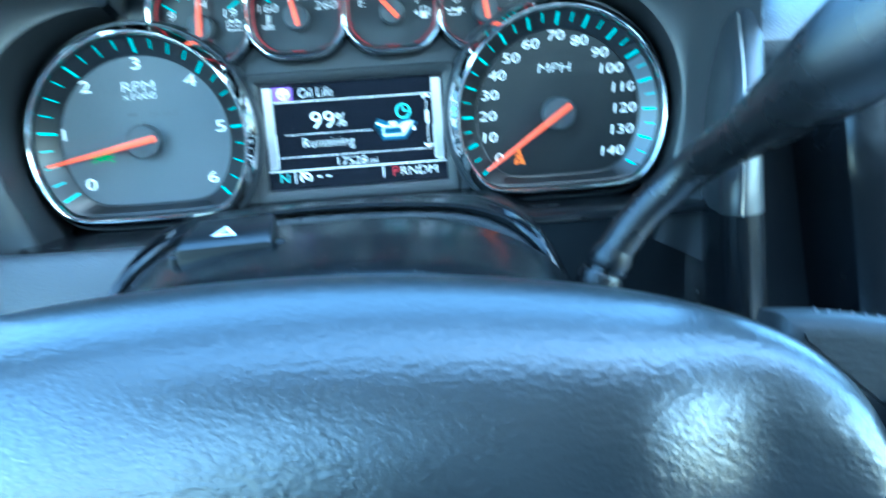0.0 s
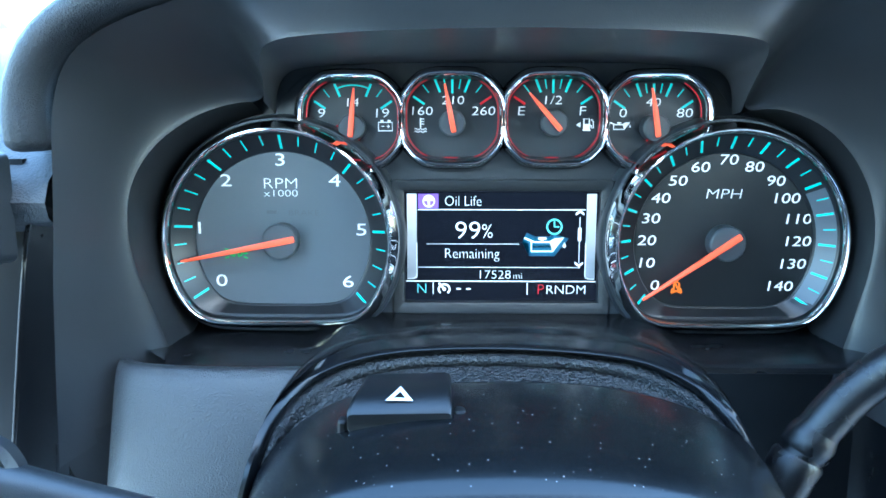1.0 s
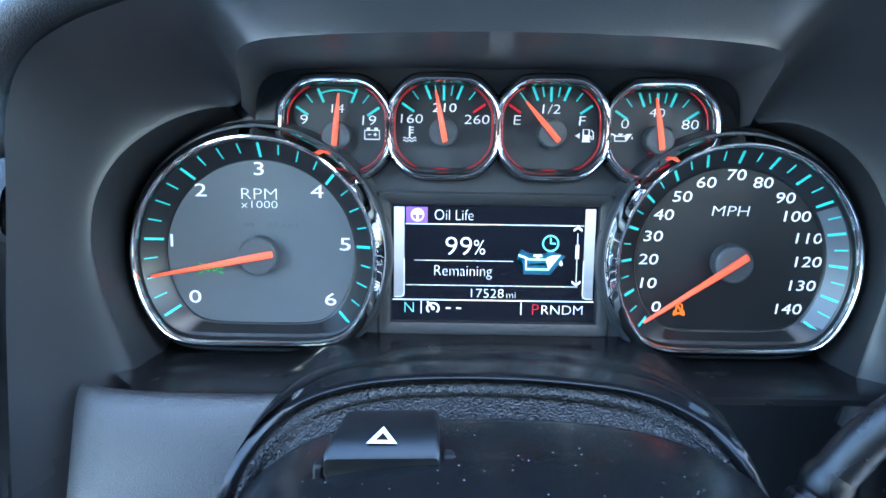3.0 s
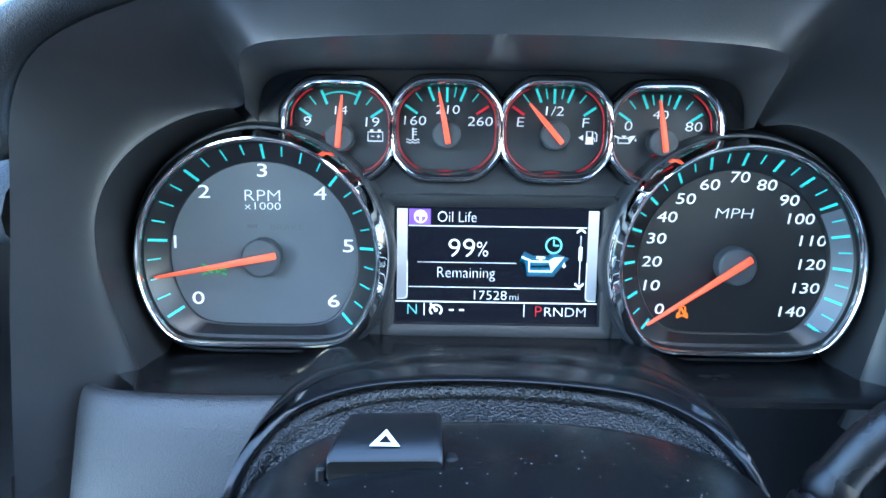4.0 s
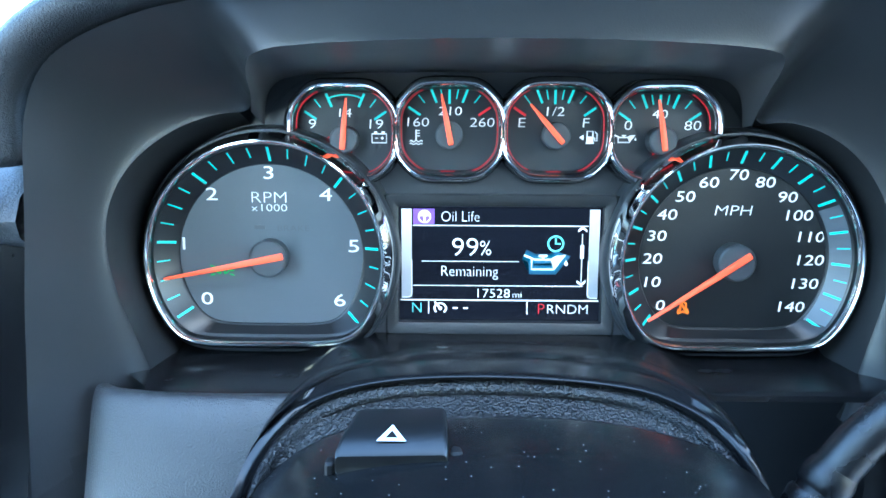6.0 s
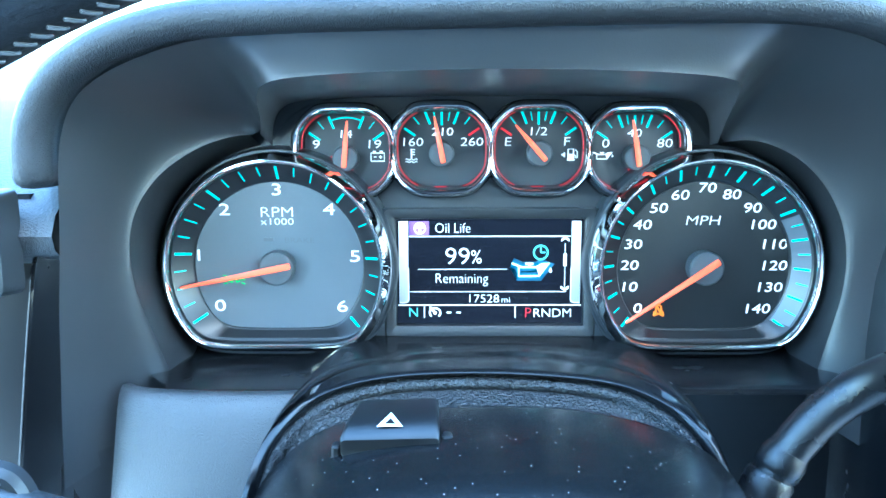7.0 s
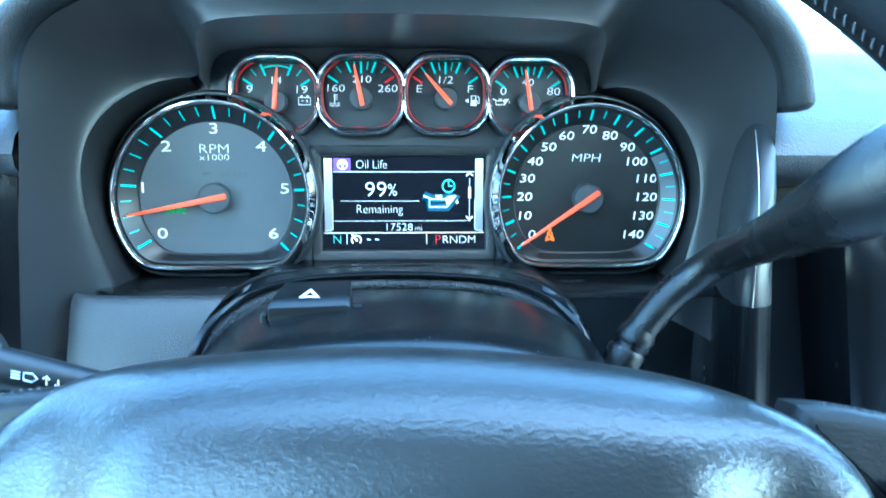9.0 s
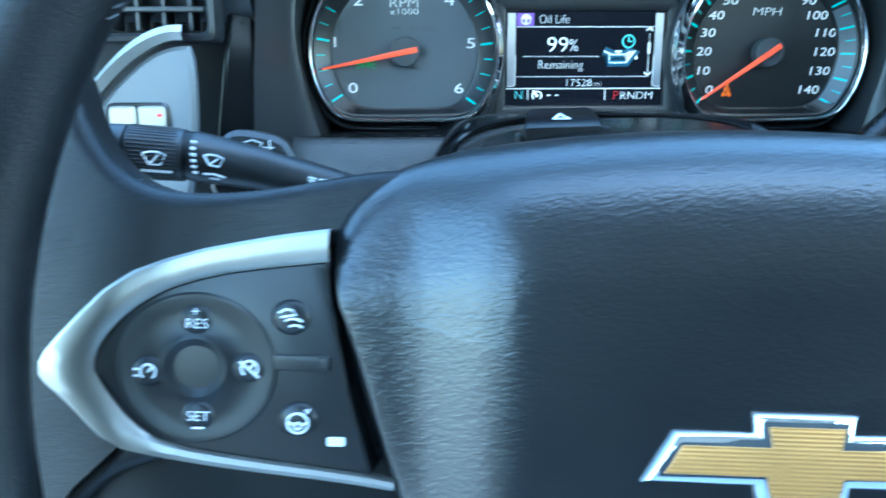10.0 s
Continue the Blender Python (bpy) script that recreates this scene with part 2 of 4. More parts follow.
def prism(poly, front, back, bevel=0.0, bm=None):
    """A plate with the 2D outline poly in x and z, from the depth front (to the driver) to back."""
    edge = [[(x, back, z) for x, z in poly], [(x, front + bevel, z) for x, z in poly]]
    if bevel:
        edge.append([(x, front, z) for x, z in shrink(poly, bevel)])
    return loft(edge, cap_start=True, cap_end=True, bm=bm)


def box(x0, x1, y0, y1, z0, z1, bevel=0.0, bm=None):
    poly = [(x0, z0), (x1, z0), (x1, z1), (x0, z1)]
    return prism(rounded(poly, bevel * 1.5, 3) if bevel else poly, y0, y1, bevel, bm)


def circle(cx, cz, r, n=48):
    return [(cx + r * math.cos(2 * math.pi * i / n), cz + r * math.sin(2 * math.pi * i / n)) for i in range(n)]


def tube(path, radius, n=12, caps=True, flat=1.0, up=(0, 0, 1), bm=None):
    """A round bar along a line of 3D points; radius is one number or one a point."""
    pts = [Vector(p) for p in path]
    radii = radius if isinstance(radius, (list, tuple)) else [radius] * len(pts)
    loops = []
    for i, p in enumerate(pts):
        way = (pts[min(i + 1, len(pts) - 1)] - pts[max(i - 1, 0)]).normalized()
        side = way.cross(Vector(up))
        side = side.normalized() if side.length > 1e-4 else way.orthogonal().normalized()
        top = side.cross(way)
        loops.append([p + radii[i] * (math.cos(a) * side + flat * math.sin(a) * top) for a in [2 * math.pi * k / n for k in range(n)]])
    return loft(loops, cap_start=caps, cap_end=caps, bm=bm)


def band(path, width, front, thick=0.5, bm=None):
    """A flat strip of a given width along a 2D line in x and z."""
    left, right = [], []
    for i, p in enumerate(path):
        a, b = Vector(path[max(i - 1, 0)]), Vector(path[min(i + 1, len(path) - 1)])
        d = (b - a).normalized()
        left.append((p[0] - d.y * width / 2, p[1] + d.x * width / 2))
        right.append((p[0] + d.y * width / 2, p[1] - d.x * width / 2))
    return prism(left + right[::-1], front, front + thick, bm=bm)


TYPED = {}


def writing(words, size, cx, cz, front, stretch=1.0, lean=0.0, thin=0.004, align="CENTER", bm=None):
    """Words in Blender's own font as a mesh that faces the driver; size is the height of a capital."""
    key = (words, lean, align, thin)
    if key not in TYPED:
        text = bpy.data.curves.new("writing", "FONT")
        text.body, text.align_x, text.shear, text.resolution_u = words, align, lean, 3
        text.offset = -thin
        ob = new("writing", text)
        bpy.context.view_layer.update()
        me = bpy.data.meshes.new_from_object(ob.evaluated_get(bpy.context.evaluated_depsgraph_get()))
        TYPED[key] = ([tuple(v.co) for v in me.vertices], [tuple(p.vertices) for p in me.polygons])
        bpy.data.objects.remove(ob)
        bpy.data.meshes.remove(me)
        bpy.data.curves.remove(text)
    verts, faces = TYPED[key]
    k = size / 0.69
    mid = (min(v[0] for v in verts) + max(v[0] for v in verts)) / 2 if align == "CENTER" else 0
    bm = bm or bmesh.new()
    made = [bm.verts.new((cx + (x - mid) * k * stretch, front, cz + y * k - size / 2)) for x, y, _ in verts]
    for f in faces:
        bm.faces.new([made[i] for i in f])
    return bm


# ---- the instrument cluster ----
cluster = thing("instrument_cluster", (0, 10, -30), "black truck instrument cluster with chrome-ringed gauges, lit and switched on", "instrument cluster")

TACH, SPEED = (-105.2, 20.8), (105.2, 20.3)
SMALL = [(-71.0, 77.5), (-23.8, 78.5), (23.8, 78.5), (71.0, 77.5)]


def dial_line(c, r, flat, n=128, p=14):
    """A circle with a flat foot and softly rounded corners."""
    out = []
    for i in range(n):
        a = 2 * math.pi * i / n
        s = -math.sin(a)
        q = r if s <= 0.05 else (r ** -p + (flat / s) ** -p) ** (-1 / p)
        out.append((c[0] + q * math.cos(a), c[1] + q * math.sin(a)))
    return out


def at_depth(line, y):
    return [(x, y, z) for x, z in line]


def cut_round(bm, c, r):
    """Removes what lies inside the circle r round c."""
    gone = [f for f in bm.faces if math.dist((f.calc_center_median().x, f.calc_center_median().z), c) < r]
    bmesh.ops.delete(bm, geom=gone, context="FACES")
    return bm


# back plate that closes the cluster, and the shallow step round every large dial
plate = [(-182, -34), (182, -34), (182, 60), (128, 108), (60, 112), (-60, 112), (-128, 108), (-182, 60)]
part("mask", prism(rounded(plate, 14), 5, 12, 1), MASK, cluster, "satin black mask")
upper = smooth_line([(-112, 74), (-106, 88), (-92, 101), (-60, 105), (0, 106), (60, 105), (92, 101), (106, 88), (112, 74), (100, 50), (0, 47), (-100, 50)], 3, True)
part("upper_mask", prism(upper, 3.4, 4.6, 0.4), MASK, cluster)


def large_dial(name, c, disc, label):
    face = part(name, prism(dial_line(c, 42, 31.5), -4, 4, 0.0), disc, cluster, label)
    part("dial_ring", loft([at_depth(dial_line(c, 41.9, 31.4), -3.6), at_depth(dial_line(c, 42.4, 31.8), -4.6), at_depth(dial_line(c, 43.2, 32.4), -4.9),
                            at_depth(dial_line(c, 50.4, 34.8), -11.6), at_depth(dial_line(c, 51.2, 36.2), -12.2), at_depth(dial_line(c, 51.6, 36.6), -15.6)]),
         CONE_BLACK, face, "black sloping ring with teal ticks")
    profile = [(51.4, -14.6), (51.5, -16.6), (51.9, -17.6), (52.5, -18.1), (53.1, -18.0), (53.6, -17.3), (54.0, -16.2), (55.3, -14.4), (56.3, -11.6), (57.0, -8.6), (57.4, -6.0)]
    part("bezel", loft([at_depth(dial_line(c, r, r - 14.6), y) for r, y in profile]), CHROME, face, "polished chrome bezel")
    profile = [(57.0, -8.2), (57.7, -8.2), (58.5, -7.2), (59.1, -4), (59.6, 1), (60, 5.2)]
    part("collar", loft([at_depth(dial_line(c, r, r - 14.2), y) for r, y in profile]), MASK, face, "black step round the bezel")
    return face


def tick(parent, c, degrees, r0, r1, width, mat=TEAL):
    """A raised mark on the sloping ring."""
    a = radians(degrees)
    d, s = Vector((math.cos(a), 0, math.sin(a))), Vector((-math.sin(a), 0, math.cos(a)))
    depth = lambda r: -4.9 - (r - 43.2) * 6.7 / 7.2 - 0.35 if r > 42.6 else -4.9
    mid = Vector((c[0], 0, c[1]))
    loops = []
    for r in (r0, r1):
        p, y = mid + d * r, depth(r)
        loops.append([(p + s * w + Vector((0, y + h, 0))) for w, h in ((-width / 2, 0.5), (-width / 2, 0), (width / 2, 0), (width / 2, 0.5))])
    part("tick", loft(loops, cap_start=True, cap_end=True), mat, parent)


def hub_and_needle(parent, c, degrees, r_hub, tip, tail, face, front, width):
    cap = part("needle_hub", loft([at_depth(circle(*c, r_hub, 40), face), at_depth(circle(*c, r_hub, 40), front + 0.8), at_depth(circle(*c, r_hub - 0.7, 40), front + 0.1),
                                   at_depth(circle(*c, r_hub - 1.4, 40), front)], cap_end=True), HUB, parent, "grey round needle hub")
    a = radians(degrees)
    d, s = Vector((math.cos(a), 0, math.sin(a))), Vector((-math.sin(a), 0, math.cos(a)))
    mid, loops = Vector((c[0], 0, c[1])), []
    for r, w, y in ((-tail, 0.75, front - 0.9), (-tail + 0.6, 1.0, front - 1.5), (0, 1.0, front - 1.7), (r_hub + 2, 0.9, front - 1.6), (tip - 2, 0.42, front - 0.9), (tip, 0.3, front - 0.6)):
        p = mid + d * r
        loops.append([p + s * k * w * width + Vector((0, y + h, 0)) for k, h in ((-1, 1.3), (-0.9, 0.2), (0, -0.15), (0.9, 0.2), (1, 1.3))])
    part("needle", loft(loops, cap_start=True, cap_end=True), NEEDLE, parent, "orange-red backlit needle")
    return cap


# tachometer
tach = large_dial("tachometer", TACH, DISC_BRIGHT, "tachometer with a disc lightened to pale grey, needle below one")
for i in range(25):
    big, a = i % 4 == 0, 213 - 41.5 * i / 4
    tick(tach, TACH, a, 43.6 if big else 45.6 if i % 2 else 45.0, 50.0, 1.1 if big else 0.55)
for n, (x, z) in enumerate([(-135.6, 0.9), (-145.2, 26.6), (-131.4, 49.4), (-105.3, 59.2), (-79.6, 49.4), (-67.2, 25.9), (-74.0, 0.5)]):
    part("numeral", writing(str(n), 5.7, x, z, -4.25, 1.5, thin=0.002), WHITE, tach)
part("lettering", writing("RPM", 5.1, -105.4, 48.0, -4.25, 1.25, thin=0.022), WHITE, tach)
part("lettering", writing("x1000", 3.3, -105.4, 43.3, -4.25, 1.4, thin=0.018), WHITE, tach)
hub_and_needle(tach, TACH, 191.3, 8.5, 48, 7.2, -4, -12, 1.55)
lamp_bm = bmesh.new()
for s in (-1, 1):
    band([(-128 + s * 1.0, 12.6), (-128 + s * 1.0, 15.6), (-128 + s * 2.4, 15.0), (-128 + s * 2.9, 14.1), (-128 + s * 2.4, 13.2), (-128 + s * 1.0, 12.6)], 0.4, -4.4, bm=lamp_bm)
    for z in (12.4, 14.1, 15.8):
        band([(-128 + s * 3.6, z), (-128 + s * 5.4, z + (z - 14.1) * 0.35)], 0.5, -4.4, bm=lamp_bm)
part("telltale", lamp_bm, GREEN, tach, "green parking light symbol")
part("faint_lamp", box(-112.5, -107.5, -4.2, -4.0, 33.4, 35.2, 0.05), FAINT, tach, "unlit warning lamp in the disc")
part("faint_lamp", writing("BRAKE", 2.6, -94.6, 33.9, -4.12, 1.35, thin=0.01), FAINT, tach, "unlit warning word in the disc")

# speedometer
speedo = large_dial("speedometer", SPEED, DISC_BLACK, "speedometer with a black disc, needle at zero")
for i in range(29):
    big, a = i % 2 == 0, 215 - 9.0 * i
    tick(speedo, SPEED, a, 44.2 if big else 45.8, 49.8, 1.1 if big else 0.55)
for n, (x, z) in enumerate([(73.9, -0.7), (69.7, 10.2), (69.1, 21.1), (70.7, 31.6), (74.9, 41.3), (82.6, 49.5), (92.9, 55.9), (106.1, 59.4), (118.0, 56.1), (128.5, 49.5), (134.3, 41.3), (140.4, 31.5), (140.9, 20.8), (139.2, 9.9), (133.8, -1.0)]):
    part("numeral", writing(str(10 * n), 4.7, x, z, -4.25, 1.36, 0.1, thin=0.002), WHITE, speedo)
part("lettering", writing("MPH", 4.6, 104.6, 43.3, -4.25, 1.32, 0.12, thin=0.018), WHITE, speedo)
hub_and_needle(speedo, SPEED, 214.5, 8.4, 47, 6.8, -4, -12, 1.55)
belt = bmesh.new()
prism(circle(84.4, 2.0, 0.9, 16), -4.4, -4.0, bm=belt)
band([(83.0, -3.6), (83.2, 0.2), (84.4, 0.9), (85.6, 0.2), (85.8, -3.6)], 0.7, -4.4, bm=belt)
band([(83.4, 0.4), (85.6, -3.4)], 0.8, -4.4, bm=belt)
band([(81.9, -4.6), (84.4, -3.6), (86.9, -4.6)], 0.8, -4.4, bm=belt)
band([(82.4, -2.4), (81.9, -4.4)], 0.6, -4.4, bm=belt)
band([(86.4, -2.4), (86.9, -4.4)], 0.6, -4.4, bm=belt)
part("telltale", belt, AMBER, speedo, "orange seat belt warning lamp")

# light on the fast end of the speedometer's ring, painted as a paler grey arc
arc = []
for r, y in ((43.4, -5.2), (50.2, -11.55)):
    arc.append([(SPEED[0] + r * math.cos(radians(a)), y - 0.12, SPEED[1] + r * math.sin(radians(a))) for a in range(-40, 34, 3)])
part("dial_arc", loft(arc, closed=False), CONE_LIT, speedo, "light on the ring behind the fast marks, painted paler grey")


# four small gauges
def small_line(c, k, n=96):
    """A wide shape with flat top and foot and bowed sides."""
    out = []
    for i in range(n):
        a = 2 * math.pi * i / n
        x, z = math.cos(a), math.sin(a)
        p = 13
        q = 1 / ((abs(x) / (24.0 + k)) ** p + (abs(z) / (20.8 + k)) ** p + ((abs(x) + abs(z)) / (34.4 + k * 1.3)) ** p) ** (1 / p)
        out.append((c[0] + q * x, c[1] + q * z))
    return out


def trimmed(bm, c):
    """Ends a ring where it meets its neighbours and the large dials."""
    i = SMALL.index(c)
    low = (SMALL[i - 1][0] + c[0]) / 2 + 0.05 if i else -999
    high = (SMALL[i + 1][0] + c[0]) / 2 - 0.05 if i < 3 else 999
    for v in bm.verts:
        v.co.x = min(max(v.co.x, low), high)
    return cut_round(cut_round(bm, TACH, 58.4), SPEED, 58.4)


def grid_face(c, k, y):
    """A dial face as rings of small faces, so that its rim can be cut."""
    line = small_line(c, k)
    return loft([[(c[0] + (x - c[0]) * s, y, c[1] + (z - c[1]) * s) for x, z in line] for s in [0.02] + [i / 14 for i in range(1, 15)]], cap_start=True)


def small_gauge(name, c, label, marks, needle, ticks):
    face = part(name, trimmed(grid_face(c, -2.0, 2.2), c), SMALL_DISC, cluster, label)
    well = [(-2.7, 2.4), (-2.4, 1.0), (-2.0, -6.0), (-1.7, -8.0)]
    part("well", trimmed(loft([at_depth(small_line(c, k), y) for k, y in well]), c), DISC_BLACK, face)
    profile = [(-1.9, -7.0), (-1.75, -8.2), (-1.3, -9.2), (-0.6, -9.9), (0.1, -10.2), (0.8, -9.9), (1.4, -9.2), (1.9, -8.0), (2.3, -6.4), (2.5, -4.0)]
    part("bezel", trimmed(loft([at_depth(small_line(c, k), y) for k, y in profile]), c), CHROME, face, "rounded chrome bezel")
    profile = [(2.4, -5.0), (2.8, -4.6), (3.1, -2.6), (3.2, 3.6)]
    part("collar", trimmed(loft([at_depth(small_line(c, k), y) for k, y in profile]), c), GLOSSY, face)
    for x, z, words, size in marks:
        part("numeral", writing(words, size, x, z, 1.9, 1.34, 0.06, thin=0.012), WHITE, face)
    base = (c[0], c[1] - (3.4 if abs(c[0]) > 50 else 2.3))
    for a, big, m in ticks:
        t = radians(a)
        out = min(1 / max(abs(math.cos(t)) / 21.0, abs(math.sin(t)) / 20.4), 29.2 / (abs(math.cos(t)) + abs(math.sin(t)) * 0.86))
        inn = out - (6.4 if big else 4.4)
        band_bm = band([(base[0] + inn * math.cos(t), base[1] + inn * math.sin(t)), (base[0] + out * math.cos(t), base[1] + out * math.sin(t))], 1.0 if big else 0.48, 1.7)
        part("tick", band_bm, m, face)
    hub_and_needle(face, base, needle, 6.2, 18.2, 4.4, 2.2, -6.8, 1.25)
    # red light lines along the walls of the well
    line = small_line(c, -2.2)
    for a, b in ((126, 238), (262, 278), (302, 414)):
        run = []
        for q in range(a, b + 1, 4):
            i = int((q % 360) / 360 * 96) % 96
            x, z = line[i]
            if min(math.dist((x, z), TACH), math.dist((x, z), SPEED)) > 59:
                run.append((x, -1.6, z))
        if len(run) > 2:
            part("light_line", tube(run, 0.38, 6), RED, face, "thin red glowing line")
    if abs(c[0]) > 50:
        big, turn = (TACH, range(64, 50, -2)) if c[0] < 0 else (SPEED, range(116, 130, 2))
        part("light_line", tube([(big[0] + 60.4 * math.cos(radians(a)), 0.4, big[1] + 60.4 * math.sin(radians(a))) for a in turn], 0.4, 6), RED, face, "thin red glowing line")
    return face


fan = [(146, 1), (128, 0), (112, 1), (101, 0), (90, 1), (79, 0), (68, 1), (52, 0), (34, 1)]
volt = small_gauge("voltmeter", SMALL[0], "voltmeter with its needle at fourteen", [(-86, 81, "9", 4.2), (-71, 86, "14", 3.8), (-57, 81, "19", 4.2)], 85,
                   [(146, 1, TEAL), (128, 0, TEAL), (113, 1, TEAL), (67, 1, TEAL), (52, 0, TEAL), (34, 1, TEAL)])
heat = small_gauge("coolant_gauge", SMALL[1], "coolant gauge with its needle just below the middle", [(-38, 82, "160", 4.0), (-23.5, 87, "210", 3.8), (-9, 82, "260", 4.0)], 101,
                   [(a, b, RED if a == 34 else TEAL) for a, b in fan])
fuel = small_gauge("fuel_gauge", SMALL[2], "fuel gauge with its needle near empty", [(9, 82, "E", 4.2), (24, 87, "1/2", 4.0), (38, 82, "F", 4.2)], 131,
                   [(a, b, RED if a == 146 else TEAL) for a, b in fan])
oil = small_gauge("oil_gauge", SMALL[3], "oil pressure gauge with its needle in the middle", [(57, 81, "0", 4.2), (71, 86, "40", 3.8), (86, 81, "80", 4.2)], 99, [(a, b, TEAL) for a, b in fan])
bow = [(-71 + 18.6 * math.cos(radians(a)), 75.4 + 18.6 * math.sin(radians(a))) for a in range(116, 63, -4)]
part("tick", band(bow, 0.6, 1.7), TEAL, volt)

# symbols on the small gauges
bm = bmesh.new()
band([(-59, 72.6), (-59, 76.6), (-52.4, 76.6), (-52.4, 72.6), (-59, 72.6)], 0.45, 1.8, bm=bm)
for x in (-58, -54.6):
    box(x, x + 1.4, 1.8, 2.1, 76.8, 77.7, bm=bm)
box(-57.6, -56.2, 1.8, 2.1, 74.5, 74.9, bm=bm)
box(-55, -53.6, 1.8, 2.1, 74.5, 74.9, bm=bm)
box(-54.5, -54.1, 1.8, 2.1, 74.0, 75.4, bm=bm)
part("symbol", bm, WHITE, volt, "white battery symbol")
bm = bmesh.new()
box(-39.2, -38.6, 1.8, 2.1, 74.0, 78.6, bm=bm)
for z in (75.6, 76.8, 78.0):
    box(-38.6, -37.2, 1.8, 2.1, z, z + 0.4, bm=bm)
for z in (72.2, 73.4):
    band([(-41.8 + i * 0.58, z + 0.4 * math.sin(i * 1.6)) for i in range(11)], 0.38, 1.8, bm=bm)
part("symbol", bm, WHITE, heat, "white thermometer symbol")
bm = bmesh.new()
band([(38.6, 73.2), (38.6, 78.2), (41.2, 78.2), (41.2, 73.2)], 0.5, 1.8, bm=bm)
box(38.6, 41.2, 1.8, 2.1, 73.0, 75.8, bm=bm)
box(38.1, 41.7, 1.8, 2.1, 72.6, 73.2, bm=bm)
band([(41.2, 75.4), (42.1, 75.2), (42.2, 73.9), (43.1, 73.9), (43.1, 76.9), (42.1, 78.0)], 0.4, 1.8, bm=bm)
prism([(35.0, 75.4), (37.0, 76.6), (37.0, 74.2)], 1.8, 2.1, bm=bm)
part("symbol", bm, WHITE, fuel, "white fuel pump symbol")


def oil_can(bm, x, z, k, y, w):
    line = [(-5.2, 1.6), (-3.4, 0.9), (-3.4, -2), (2.4, -2), (5.4, 1.9), (3.2, 1.5), (1.6, 0.6), (-2.6, 0.6), (-5.4, 1.8)]
    band([(x + a * k, z + b * k) for a, b in line], w, y, 0.3, bm)
    box(x - 1.5 * k, x + 0.7 * k, y, y + 0.3, z + 1.3 * k, z + 1.9 * k, bm=bm)
    box(x - 0.7 * k, x - 0.1 * k, y, y + 0.3, z + 0.7 * k, z + 1.4 * k, bm=bm)
    prism([(x + 5.7 * k, z + 0.6 * k), (x + 6.2 * k, z - 0.6 * k), (x + 5.7 * k, z - 1.1 * k), (x + 5.2 * k, z - 0.6 * k)], y, y + 0.3, bm=bm)
    return bm


part("symbol", oil_can(bmesh.new(), 55.6, 75.0, 0.85, 1.8, 0.5), WHITE, oil, "white oil can symbol")

# driver display with its frame
frame_line = lambda g, r: rounded([(-46.6 - g, -9.6 - g), (46.6 + g, -9.6 - g), (46.6 + g, 43.8 + g), (-46.6 - g, 43.8 + g)], r, 5)
panel_line = rounded([(-60, -25), (60, -25), (56.5, 49.4), (-56.5, 49.4)], 3, 5)
part("display_panel", loft([at_depth(panel_line, 4.6), at_depth(panel_line, -2.6), at_depth(shrink(panel_line, 1), -3.6), at_depth(frame_line(6.3, 2.4), -3.6)]), MASK, cluster, "black panel round the display")
part("display_frame", loft([at_depth(frame_line(0.0, 0.5), 0.4), at_depth(frame_line(0.5, 0.8), -3.2), at_depth(frame_line(2.4, 1.2), -4.4),
                            at_depth(frame_line(5.4, 2), -4.4), at_depth(frame_line(6.4, 2.4), -3.4)]), SOFT_BLACK, cluster, "satin black display frame")
screen = part("driver_display", box(-46.6, 46.6, 0.1, 0.6, -9.6, 43.8), GLASS_BLACK, cluster, "lit black screen that shows the oil life")
SY = -0.1


def shown(name, bm, mat, label=""):
    return part(name, bm, mat, screen, label)


for s in (-1, 1):
    out, near = s * 45.6, s * 40.9
    for k in range(8):  # white pill that dims a little downwards, then a foot that fades out
        z1 = 42.8 - 2.9 * k
        shown("screen_bar", prism([(out, z1 - 2.9 - (2.2 if k == 7 else 0)), (near, z1 - 2.9), (near, z1), (out, z1)][::s], SY, SY + 0.15), SCREEN_GREYS[k // 2], "white pill at the screen's edge")
    for k in range(7):
        z1 = 19.6 - 2.6 * k
        shown("screen_bar", prism([(out, z1 - 2.6), (near, z1 - 2.6), (near, z1), (out, z1)][::s], SY + 0.06, SY + 0.2), SCREEN_GREYS[4 + k], "fading foot of the pill")
    shown("screen_line", band([(near, 19), (near, 2.6), (near + s * 1.2, 1.3), (near + s * 4.6, 1.2)], 0.36, SY - 0.05, 0.1), SCREEN_WHITE)
shown("screen_box", box(-40.2, -30.4, SY, SY + 0.2, 35.6, 42.8), SCREEN_PURPLE, "purple menu tile")
bm = bmesh.new()
band(circle(-35.0, 39.2, 2.7, 24) + [(-32.3, 39.2)], 0.6, SY - 0.1, 0.1, bm)
prism([(-37.5, 39.4), (-32.5, 39.4), (-32.9, 40.8), (-33.9, 41.5), (-36.1, 41.5), (-37.1, 40.8)], SY - 0.1, SY, bm=bm)
box(-35.5, -34.5, SY - 0.1, SY, 36.8, 39.4, bm=bm)
shown("screen_symbol", bm, SCREEN_WHITE, "white steering wheel symbol")
for x0, x1, z, w in ((-40.4, 40.4, 35.1, 0.42), (-36.2, 8.8, 18.4, 0.26), (-40.2, 38.6, 6.9, 0.28), (-46.2, 46.2, 0.0, 0.5)):
    shown("screen_line", box(x0, x1, SY, SY + 0.15, z - w / 2, z + w / 2), SCREEN_WHITE)
for x in (-33.2, 12.8):
    shown("screen_line", box(x, x + 0.4, SY, SY + 0.15, -6.6, -0.6), SCREEN_WHITE)
